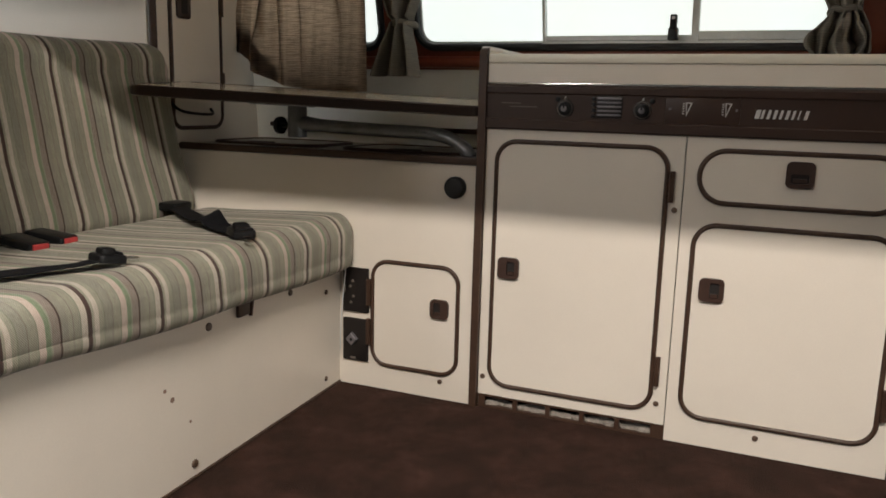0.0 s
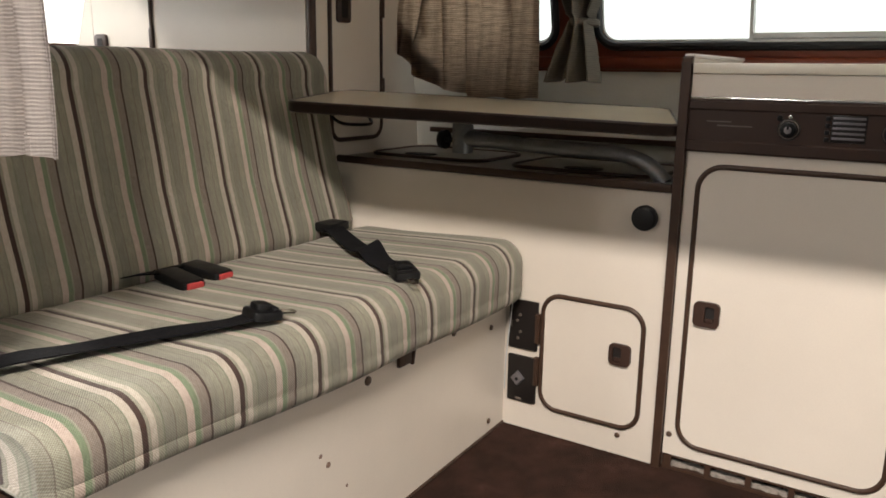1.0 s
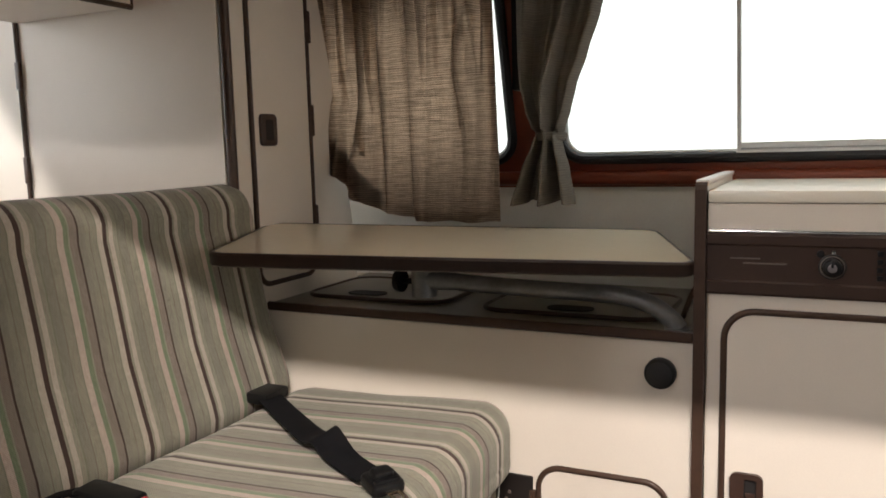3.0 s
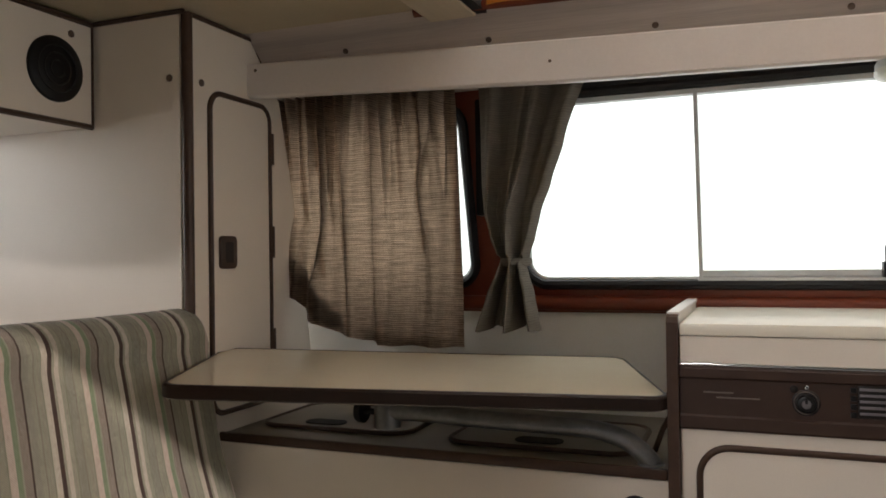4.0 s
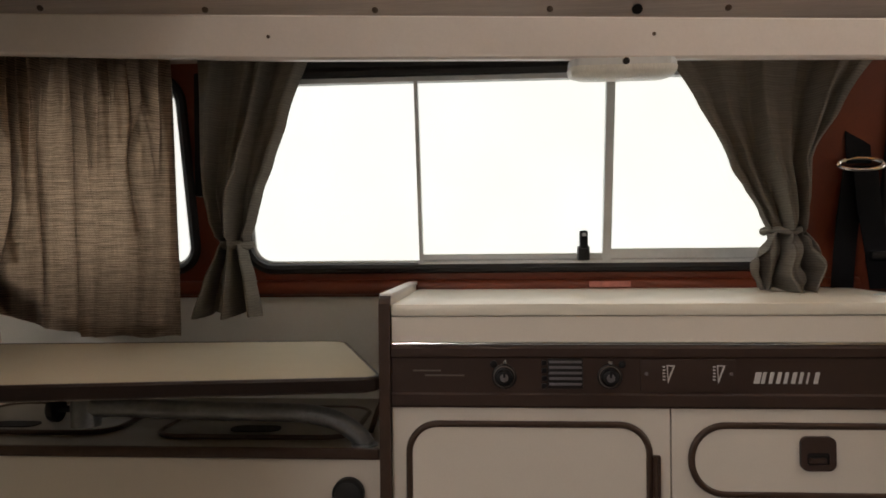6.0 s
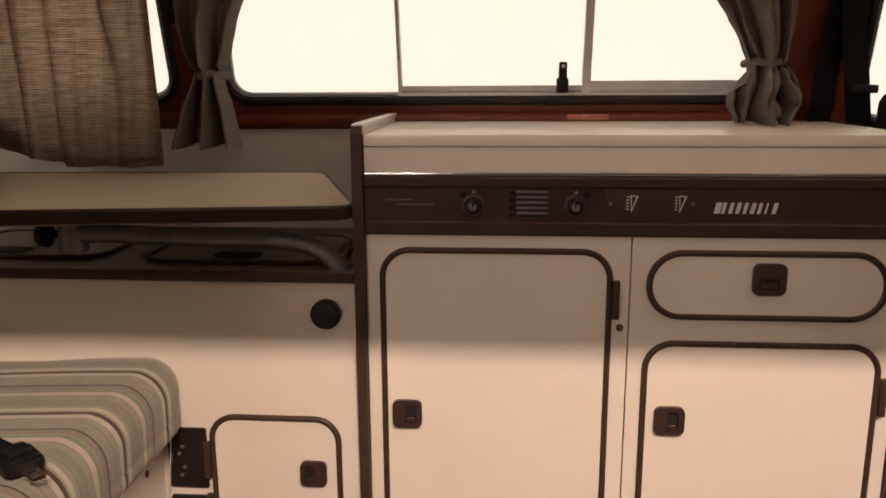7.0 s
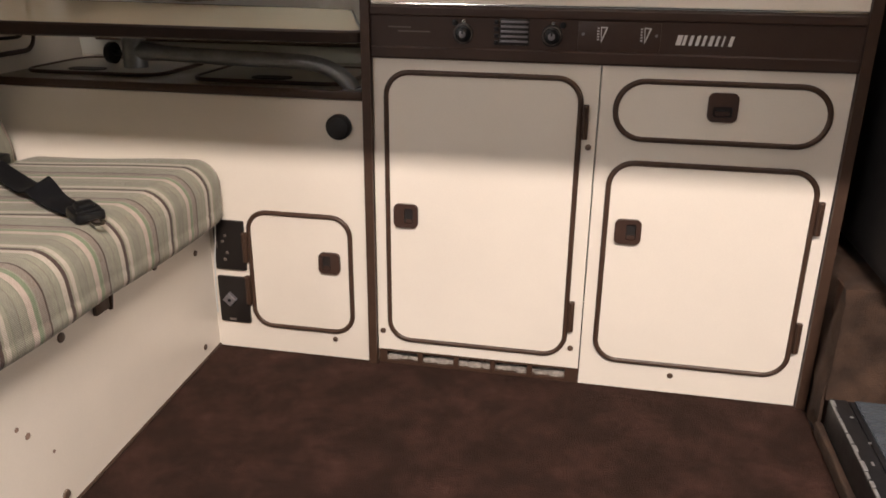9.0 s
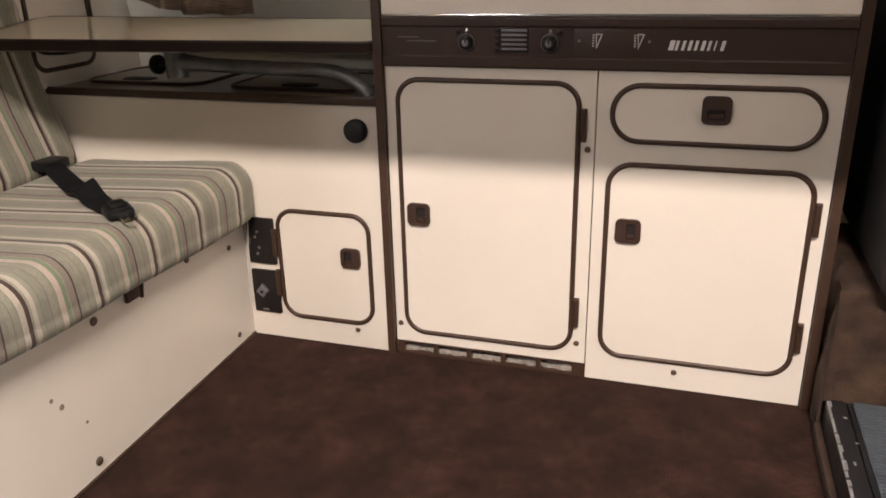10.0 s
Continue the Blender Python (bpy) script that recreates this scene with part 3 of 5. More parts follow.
def carcass(parent, x0, x1, z0, z1, front, holes):
    """A front panel with its door openings, and the box behind it."""
    bm = bmesh.new()
    plate_with_holes(bm, stepped([(x0, z0), (x1, z0), (x1, z1), (x0, z1)]), [rrect(*h, r) for h, r in holes], on_front(front), 0.0, -0.016)
    part("front_panel", bm, CREAM, parent, "cream laminate front", smooth=False)
    bm = bmesh.new()
    box(bm, (x0 + 0.001, front + 0.0165, z0 + 0.002), (x1 - 0.001, 0.42, z1 - 0.003))
    part("carcass", bm, BROWN, parent, smooth=False)


F = 0.0   # front of the kitchen line

# fridge cabinet
fridge = thing("fridge_cabinet", (0.6, 0.2, 0), "cream laminate fridge cabinet with a brown-trimmed door and floor vent", "cabinet", "kitchen cabinets")
fridge.location = (0, 0, 0)
rect = (0.413, 0.058, 0.804, 0.650)
carcass(fridge, 0.391, 0.831, 0.034, 0.671, F, [((rect[0] + 0.003, rect[1] + 0.003, rect[2] - 0.003, rect[3] - 0.003), 0.05)])
d = cabinet_door(fridge, rect, 0.052, F)
ring_trim(d, rect, 0.052, F)
latch(d, 0.4575, 0.352, F - 0.003, False, 0.051)
hinge(d, 0.809, 0.531, 0.597, F)
hinge(d, 0.809, 0.123, 0.190, F)
for x, z in ((0.818, 0.515), (0.812, 0.081), (0.402, 0.079)):
    screw(fridge, (x, F, z), (0, -1, 0))
# vent strip at the floor
bm = bmesh.new()
plate_with_holes(bm, stepped([(0.392, 0.0), (0.833, 0.0), (0.833, 0.033), (0.392, 0.033)]), [rrect(0.410 + 0.081 * k, 0.006, 0.480 + 0.081 * k, 0.029, 0.002, 2) for k in range(5)], on_front(F), 0.0, -0.012)
vent = part("floor_vent", bm, BROWN, fridge, "brown floor vent with dusty slots", smooth=False)
rng = random.Random(4)
bm = bmesh.new()
for k in range(150):
    x, r = rng.uniform(0.405, 0.82), rng.uniform(0.005, 0.013)
    bmesh.ops.create_icosphere(bm, subdivisions=1, radius=r, matrix=Matrix.Translation((x, F + rng.uniform(0.014, 0.032), r * 0.7)) @ Matrix.Diagonal((1.6, 1, 0.8, 1)))
part("dust", bm, DUST, vent, "grey dust behind the vent slots")

# right-hand cabinet with drawer
sink = thing("drawer_cabinet", label="cream laminate cabinet with a drawer above a brown-trimmed door", category="cabinet", group="kitchen cabinets")
rect_d, rect_r = (0.858, 0.531, 1.245, 0.650), (0.857, 0.060, 1.247, 0.495)
carcass(sink, 0.8335, 1.270, 0.0, 0.671, F, [((rect_d[0] + 0.003, rect_d[1] + 0.003, rect_d[2] - 0.003, rect_d[3] - 0.003), 0.055),
                                            ((rect_r[0] + 0.003, rect_r[1] + 0.003, rect_r[2] - 0.003, rect_r[3] - 0.003), 0.05)])
d = cabinet_door(sink, rect_d, 0.058, F, "drawer_front", "cream laminate drawer front")
ring_trim(d, rect_d, 0.058, F)
latch(d, 1.054, 0.603, F - 0.003, True, 0.053)
d = cabinet_door(sink, rect_r, 0.052, F)
ring_trim(d, rect_r, 0.052, F)
latch(d, 0.907, 0.352, F - 0.003, False, 0.051)
hinge(d, 1.252, 0.370, 0.436, F)
hinge(d, 1.252, 0.122, 0.187, F)
screw(sink, (1.021, F, 0.040), (0, -1, 0))

# side cabinet beside the bench
side = thing("side_cabinet", label="low cream side cabinet with lidded top, between bench and kitchen", category="cabinet")
rect = (0.096, 0.060, 0.338, 0.340)
carcass(side, -0.50, 0.370, 0.0, 0.584, F, [((rect[0] + 0.003, rect[1] + 0.003, rect[2] - 0.003, rect[3] - 0.003), 0.045)])
d = cabinet_door(side, rect, 0.048, F)
ring_trim(d, rect, 0.048, F)
latch(d, 0.286, 0.231, F - 0.003, False, 0.048, -1)
hinge(d, 0.091, 0.216, 0.286, F)
hinge(d, 0.091, 0.114, 0.183, F)
screw(side, (0.290, F, 0.045), (0, -1, 0))
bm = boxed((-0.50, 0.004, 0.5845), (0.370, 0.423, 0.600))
top = part("top_board", bm, TOPBOARD_SHADED, side, "beige top board, darkened for the table's shade", smooth=False)
bm = bmesh.new()
box(bm, (-0.50, -0.008, 0.586), (0.370, 0.0035, 0.604), 0.004)
part("edge_strip", bm, BROWN, top, "dark brown plastic edge strip")
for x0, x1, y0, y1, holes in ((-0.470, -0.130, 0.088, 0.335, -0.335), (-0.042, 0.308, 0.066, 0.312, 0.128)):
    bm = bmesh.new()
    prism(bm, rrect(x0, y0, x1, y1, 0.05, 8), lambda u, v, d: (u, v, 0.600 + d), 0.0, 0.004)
    lid = part("lid", bm, TOPBOARD_SHADED, side, "beige lid let into the top, darkened for the table's shade", smooth=False)
    bm = bmesh.new()
    tube(bm, [(u, v, 0.603) for u, v in rrect(x0, y0, x1, y1, 0.05, 8)], 0.005, 8, True)
    part("edge_trim", bm, BROWN, lid, "dark brown trim round the lid")
    # no hole is cut: a near-black plate on the lid gives its darkness
    bm = bmesh.new()
    prism(bm, rrect(holes - 0.045, y0 + 0.03, holes + 0.045, y0 + 0.075, 0.02, 5), lambda u, v, d: (u, v, 0.6045 + d), 0.0, 0.002)
    part("finger_hole", bm, RECESS_SHADE, lid, "near-black plate in place of a finger hole")
# round black vent knob
bm = bmesh.new()
disc(bm, (0.319, F, 0.531), (0, -1, 0), 0.026, 0.016, 28, 0.004)
knob = part("round_knob", bm, BLACK, side, "round black plastic knob")
bm = bmesh.new()
disc(bm, (0.319, F - 0.016, 0.531), (0, -1, 0), 0.021, 0.0015, 24, 0.001)
part("knob_cap", bm, RUBBER, knob)
# two dark service plates
for k, (z0, z1) in enumerate(((0.195, 0.311), (0.066, 0.178))):
    bm = bmesh.new()
    prism(bm, rrect(0.018, z0, 0.090, z1, 0.003, 3), on_front(F), 0.0, 0.006, 0.0015)
    plate = part("service_plate", bm, PLATE, side, "dark brown service plate with small lamps" if k == 0 else "dark brown service plate with a silver knob")
    if k == 0:
        for x, z in ((0.046, 0.276), (0.039, 0.262), (0.048, 0.236), (0.042, 0.220)):
            bm = bmesh.new()
            disc(bm, (x, F - 0.006, z), (0, -1, 0), 0.0035, 0.002, 10)
            part("indicator", bm, FAINT, plate)
        bm = boxed((0.02, F - 0.0075, 0.245), (0.026, F - 0.006, 0.262), 0.0005)
        part("label_bar", bm, FAINT, plate)
    else:
        bm = bmesh.new()
        c, s = 0.016, 0.125
        prism(bm, [(0.047 + c, s), (0.046, s + 0.017), (0.046 - c, s - 0.002), (0.048, s - 0.018)], on_front(F), 0.006, 0.016, 0.003)
        kn = part("selector_knob", bm, SILVER, plate, "silver diamond-shaped selector knob", smooth=False)
        bm = bmesh.new()
        disc(bm, (0.047, F - 0.016, 0.124), (0, -1, 0), 0.004, 0.001, 10)
        part("knob_mark", bm, BLACK, kn)
        bm = boxed((0.040, F - 0.0075, 0.070), (0.056, F - 0.006, 0.076), 0.0005)
        part("label_bar", bm, FAINT, plate)

# upright end panels with brown edges
for x0, x1, zt, name in ((0.3715, 0.3895, 0.850, "end_panel"), (1.2715, 1.290, 0.838, "end_panel")):
    e = thing(name, label="upright kitchen end panel with dark brown plastic edge", category="panel", group="kitchen end panels")
    bm = boxed((x0 + 0.001, 0.004, 0.0), (x1 - 0.001, 0.42, zt - 0.004), 0.002)
    part("board", bm, CREAM if x0 < 1 else BROWN, e, "cream laminate board" if x0 < 1 else "brown laminate board", smooth=False)
    bm = bmesh.new()
    prof = [(-0.012, 0.0), (0.004, 0.0), (0.004, zt), (0.000, zt), (-0.007, zt - 0.004), (-0.012, zt - 0.012)]
    prism(bm, prof, lambda u, v, d: (d, u, v), x0, x1)
    part("edge_profile", bm, BROWN, e, "dark brown plastic edge", smooth=False)
    if x0 < 1:
        bm = boxed((x0 - 0.001, 0.004, zt - 0.004), (x1 + 0.002, 0.42, zt + 0.004), 0.003)
        part("top_edge", bm, PELMET, e, "pale plastic top edge")

# control panel with the stove knobs
fascia = thing("control_panel", label="dark brown control panel with two dials, level lamps and switches", category="control panel")
bm = bmesh.new()
prof = [(0.012, 0.6715), (-0.006, 0.6715), (-0.008, 0.675), (-0.008, 0.692), (-0.0045, 0.695), (-0.0045, 0.750), (-0.008, 0.753), (-0.008, 0.766), (-0.004, 0.771), (0.012, 0.771)]
prism(bm, prof, lambda u, v, d: (d, u, v), 0.3905, 1.2705)
part("panel_body", bm, FASCIA, fascia, smooth=False)
bm = bmesh.new()
box(bm, (0.392, -0.007, 0.7712), (1.270, 0.004, 0.7745), 0.0012)
part("bright_strip", bm, CHROME, fascia, "thin worn bright metal strip")
P = -0.0045
for x, side_x in ((0.5715, -0.0165), (0.7375, 0.0195)):
    bm = bmesh.new()
    disc(bm, (x, P, 0.7210), (0, -1, 0), 0.0195, 0.003, 28, 0.001)
    dial = part("dial", bm, PLATE, fascia, "dark dial with a dull silver centre")
    bm = bmesh.new()
    tube(bm, [(x + 0.0165 * math.cos(a * math.pi / 14), P - 0.0035, 0.7210 + 0.0165 * math.sin(a * math.pi / 14)) for a in range(28)], 0.0009, 6, True, up=(0, 1, 0))
    part("dial_rim", bm, FAINT, dial, "thin dull silver dial rim")
    bm = bmesh.new()
    disc(bm, (x, P - 0.003, 0.7205), (0, -1, 0), 0.0135, 0.010, 22, 0.003)
    box(bm, (x - 0.002, P - 0.0145, 0.7210), (x + 0.002, P - 0.010, 0.7335), 0.001)
    part("dial_knob", bm, BLACK, dial)
    bm = bmesh.new()
    disc(bm, (x, P - 0.013, 0.7205), (0, -1, 0), 0.0065, 0.0012, 18, 0.0004)
    part("dial_cap", bm, SILVER, dial, "dull silver dial cap")
    bm = bmesh.new()
    disc(bm, (x + 0.001, P, 0.7435), (0, -1, 0), 0.0034, 0.003, 12, 0.001)
    part("dial_mark", bm, CHROME, dial, "small bright pin over the dial")
    bm = bmesh.new()
    disc(bm, (x + side_x, P, 0.7405), (0, -1, 0), 0.0058, 0.0025, 14, 0.001)
    part("dial_hole", bm, BLACK, dial, "small black button beside the dial")
bm = boxed((0.6405, P - 0.002, 0.7020), (0.6955, P + 0.001, 0.7500), 0.0015)
lev = part("level_plate", bm, PLATE, fascia, "dark plate with printed level lines")
for k in range(5):
    z = 0.7465 - 0.0088 * k
    bm = boxed((0.6425, P - 0.0032, z - 0.0040), (0.6935, P - 0.002, z), 0.0004)
    part("level_line", bm, SILVER, lev)
for k in range(4):
    z = 0.7430 - 0.0122 * k
    bm = boxed((0.6305, P - 0.004, z - 0.0038), (0.6385, P, z + 0.0038), 0.001)
    part("level_button", bm, BLACK, fascia, "small black push button")
bm = boxed((0.785, P - 0.002, 0.6960), (0.932, P + 0.001, 0.7485), 0.0012)
swp = part("switch_plate", bm, FASCIA, fascia, "dark switch plate with two level symbols")
for x in (0.826, 0.903):
    bm = bmesh.new()
    put = on_front(P - 0.002)
    outer = [(x - 0.001, 0.7400), (x + 0.012, 0.7390), (x + 0.001, 0.7110)]
    inner = [(x + 0.001, 0.7380), (x + 0.009, 0.7375), (x + 0.0015, 0.7170)]
    plate_with_holes(bm, outer, [inner], put, 0.0, 0.0012)
    part("level_symbol", bm, LETTER, swp, "printed wedge-shaped level symbol", smooth=False)
    for k in range(5):
        bm = boxed((x - 0.007, P - 0.0032, 0.7160 + 0.005 * k), (x - 0.003, P - 0.002, 0.7180 + 0.005 * k))
        part("symbol_bar", bm, LETTER, swp, smooth=False)
for x in (0.794, 0.924):
    bm = bmesh.new()
    disc(bm, (x, P - 0.002, 0.7260), (0, -1, 0), 0.0028, 0.0015, 10)
    part("plate_screw", bm, SILVER, swp)
for a, b, z in ((0.426, 0.470, 0.7290), (0.445, 0.508, 0.7215)):
    bm = boxed((a, P - 0.0012, z), (b, P + 0.0005, z + 0.0022))
    part("print_bar", bm, FAINT, fascia, smooth=False)
# the maker's mark as plain slanted strokes
slant = 0.22
for k in range(9):
    x = 0.958 + 0.0113 * k
    bm = bmesh.new()
    w = (0.0105, 0.0060, 0.0064, 0.0066, 0.0058, 0.0072, 0.0056, 0.0030, 0.0074)[k]
    prism(bm, [(x, 0.7110), (x + w * 0.85, 0.7110), (x + w * 0.85 + 0.018 * slant, 0.7285), (x + 0.018 * slant, 0.7285)], on_front(P), -0.0005, 0.0015)
    part("mark_bar", bm, LETTER, fascia, smooth=False)

# worktop with its front apron
top = thing("worktop", label="cream laminate worktop lid over the kitchen cabinets", category="worktop")
bm = bmesh.new()
box(bm, (0.391, -0.004, 0.775), (1.271, 0.015, 0.8165), 0.0015)
part("apron", bm, CREAM, top, "cream front apron", smooth=False)
bm = bmesh.new()
box(bm, (0.391, -0.007, 0.8175), (1.271, 0.412, 0.837), 0.004)
part("lid", bm, WORKTOP, top, "cream laminate lid")
bm = bmesh.new()
disc(bm, (1.235, 0.16, 0.837), (0, 0, 1), 0.02, 0.002, 20, 0.0008)
part("lid_plate", bm, ALU, top, "small metal plate on the lid")

# ---------------------------------------------------------------- bench
bench = thing("bench_seat", label="bench with striped seat and back cushions on a cream base", category="bench")
SKEW = -0.038   # the bench front runs slightly out of square
bm = bmesh.new()
prism(bm, [(-0.012, -0.001), (0.006, -0.001), (0.006 - 1.10 * SKEW, -1.10), (-1.10 * SKEW - 0.012, -1.10)], lambda u, v, d: (u, v, d), 0.004, 0.335)
base = part("base_panel", bm, CREAM, bench, "cream laminate base panel with screw caps", smooth=False)
part("base_box", boxed((-0.52, -1.10, 0.0), (-0.019, -0.002, 0.30)), BROWN, bench, smooth=False)
for y, z, r in ((-0.537, 0.289, 0.0085), (-0.241, 0.292, 0.0075), (-0.075, 0.257, 0.0065), (-0.076, 0.032, 0.0065), (-0.591, 0.030, 0.0085)):
    screw(base, (0.006 + y * SKEW, y, z), (1, 0, 0), r)
for y, z, r in ((-0.666, 0.202, 0.004), (-0.647, 0.179, 0.0055), (-0.599, 0.119, 0.003)):
    bm = bmesh.new()
    disc(bm, (0.0055 + y * SKEW, y, z), (1, 0, 0), r, 0.0012, 10)
    part("chip", bm, CHIP, base, "chipped old screw hole")
bm = bmesh.new()
tube(bm, [(0.007, -0.002, 0.003), (0.007 - 1.10 * SKEW, -1.10, 0.003)], 0.003, 6)
part("floor_edge", bm, BROWN, base, "thin brown edge at the carpet")
bm = bmesh.new()
box(bm, (0.026, -0.452, 0.286), (0.034, -0.414, 0.326), 0.002)
tube(bm, [(0.032, -0.411, 0.282), (0.034, -0.409, 0.306), (0.038, -0.408, 0.332)], 0.004, 8)
part("strap_loop", bm, BROWN, bench, "brown fabric loop under the cushion")

bm = bmesh.new()
tube(bm, smoothed([(0.034, -0.020, 0.345), (0.031, -0.018, 0.30), (0.024, -0.020, 0.22), (0.018, -0.018, 0.14), (0.020, -0.022, 0.095)], 5), 0.0016, 6)
part("cord", bm, ALU, bench, "thin grey cord hanging beside the base")


def cushion(y0, y1, prof, sag, end_round=0.05, rows=72, press=lambda x, y, z: (0, 0, 0)):
    """A cushion swept across the bench from a rounded outline of (x, z); the cloth keeps its unpressed place."""
    bm = bmesh.new()
    rest = bm.verts.layers.float_vector.new("cloth_place")
    rings = []
    cx, cz = sum(p[0] for p in prof) / len(prof), sum(p[1] for p in prof) / len(prof)
    for i in range(rows + 1):
        s = i / rows
        y = y0 + (y1 - y0) * s
        e = min(y - y0, y1 - y) / end_round
        k = 0.0 if e >= 1 else 1 - math.sqrt(max(0.0, 1 - (1 - e) ** 2))
        ring = []
        for x, z in prof:
            dx, dz = sag(x, y, z)
            ux, uz = cx - x, cz - z
            n = math.hypot(ux, uz) or 1
            pull = min(0.022, n) * k
            v = bm.verts.new((x + dx + ux / n * pull, y, z + dz + uz / n * pull))
            v[rest] = v.co
            v.co += Vector(press(x, y, z))
            ring.append(v)
        rings.append(ring)
    m = len(prof)
    for a, b in zip(rings, rings[1:]):
        for k in range(m):
            bm.faces.new((a[k], a[(k + 1) % m], b[(k + 1) % m], b[k]))
    # the near end: the cloth runs on over the edge towards the middle
    last = rings[0]
    for q in (0.72, 0.45, 0.2):
        inner = []
        for v in last:
            w = bm.verts.new((cx + (v.co.x - cx) * q, v.co.y, cz + (v.co.z - cz) * q))
            w[rest] = Vector(v[rest]) + Vector((0.0, -0.030, 0.0))
            inner.append(w)
        for k in range(m):
            bm.faces.new((last[k], inner[k], inner[(k + 1) % m], last[(k + 1) % m]))
        last = inner
    bm.faces.new(last)
    bm.faces.new(rings[-1])
    return bm


def dense(pts, step=0.012):
    out = []
    for (a, b), (c, d) in zip(pts, pts[1:] + pts[:1]):
        n = max(1, int(math.hypot(c - a, d - b) / step))
        out += [(a + (c - a) * k / n, b + (d - b) * k / n) for k in range(n)]
    return out


def arc(cx, cz, r, a0, a1, n=8):
    return [(cx + r * math.cos(radians(a0 + (a1 - a0) * k / n)), cz + r * math.sin(radians(a0 + (a1 - a0) * k / n))) for k in range(n + 1)]


seat_prof = dense([(-0.47, 0.304)] + [(0.020, 0.312)] + arc(0.034, 0.336, 0.024, -70, 0, 5) + [(0.0585, 0.346), (0.0570, 0.3515), (0.0585, 0.357)] + arc(0.004, 0.390, 0.054, 0, 84, 8) + [(-0.20, 0.436), (-0.385, 0.429), (-0.415, 0.421), (-0.437, 0.402), (-0.448, 0.37), (-0.47, 0.36)])


def seat_sag(x, y, z):
    n = noise.noise(Vector((x * 3.2, y * 3.0, z * 3)))
    up = max(0.0, (z - 0.312) / 0.13)
    return 0.006 * noise.noise(Vector((y * 5, z * 8, 4.0))) + 0.022 * -y * max(0.0, min(1.0, (x + 0.45) / 0.45)), up * (0.006 * n + 0.008 * max(0.0, 1 + y / 0.25) - 0.010 * max(0.0, -y - 0.35)) + (1 - up) * (0.004 * math.sin(y * 11) + 0.045 * max(0.0, -y - 0.38))


part("seat_cushion", cushion(-1.140, -0.004, seat_prof, seat_sag, 0.045, 96, lambda x, y, z: (0, 0.026 if x < -0.14 and y < -1.09 else 0, 0)), STRIPES, bench, "striped green, beige and brown woven seat cushion")
back_prof = dense([(-0.470, 0.392), (-0.449, 0.400), (-0.437, 0.416), (-0.434, 0.436), (-0.438, 0.462), (-0.470, 0.58), (-0.508, 0.78)] + arc(-0.562, 0.800, 0.056, 10, 150, 9) + [(-0.66, 0.60), (-0.60, 0.385)])


def back_sag(x, y, z):
    n = noise.noise(Vector((y * 3.1, z * 3.4, 9.0)))
    return 0.006 * n, 0.005 * noise.noise(Vector((y * 2.2, 1.0, 3.0))) - 0.012 * max(0.0, -y - 0.2)


def back_press(x, y, z):
    """Beside the wardrobe post the top end of the cushion is pushed forward and inward."""
    up = max(0.0, min(1.0, (z - 0.44) / 0.34))
    near = max(0.0, min(1.0, 1 + (y + 0.05) / 0.42))
    near = near * near * (3 - 2 * near)
    return 0.050 * up * near, -0.062 * up * near, 0.001 * up * near


part("back_cushion", cushion(-1.08, -0.012, back_prof, back_sag, 0.030, 96, back_press), STRIPES, bench, "striped woven back cushion leaning backwards")


# ---------------------------------------------------------------- seat belts
def strap(bm, pts, width, across, thick=0.0022, steps=7):
    """A flat webbing band; across gives its width direction at each control point."""
    line = smoothed(pts, steps)
    wide = smoothed(across, steps)
    rows = []
    for p, w in zip(line, wide):
        w = w.normalized() * width / 2
        rows.append((p - w, p + w))
    g = []
    for a, b in rows:
        g.append([bm.verts.new(a.lerp(b, k / 4)) for k in range(5)])
    for r, q in zip(g, g[1:]):
        for k in range(4):
            bm.faces.new((r[k], r[k + 1], q[k + 1], q[k]))
    bmesh.ops.recalc_face_normals(bm, faces=bm.faces[:])
    bmesh.ops.solidify(bm, geom=bm.faces[:], thickness=thick)
    return bm


def tongue(parent, at, along, metal=True):
    """A belt tongue: black moulded grip and bare metal blade."""
    a = Vector(along).normalized()
    side = Vector((0, 0, 1)).cross(a).normalized()
    up = a.cross(side)
    m = Matrix((( a.x, side.x, up.x, at[0]), (a.y, side.y, up.y, at[1]), (a.z, side.z, up.z, at[2]), (0, 0, 0, 1)))

    def put(u, v, d):
        return m @ Vector((u, v, d))

    bm = bmesh.new()
    prism(bm, rrect(-0.028, -0.025, 0.020, 0.025, 0.008, 5), put, 0.0, 0.014, 0.005)
    prism(bm, rrect(-0.020, -0.015, 0.004, 0.015, 0.006, 4), put, 0.014, 0.024, 0.004)
    prism(bm, rrect(0.004, -0.020, 0.014, 0.020, 0.004, 4), put, 0.014, 0.018, 0.002)
    grip = part("belt_grip", bm, BLACK, parent, "black moulded belt tongue grip")
    bm = bmesh.new()
    plate_with_holes(bm, rrect(0.018, -0.010, 0.050, 0.010, 0.004, 4), [rrect(0.030, -0.006, 0.045, 0.006, 0.002, 3)], lambda u, v, d: put(u, v, 0.006 + d), 0.0, 0.002)
    part("blade", bm, CHROME, grip, "bright metal belt blade with a slot", smooth=False)


belt = thing("lap_belt", label="black lap belt lying over the seat from the wardrobe corner", category="seat belt", group="seat belts")
bm = bmesh.new()
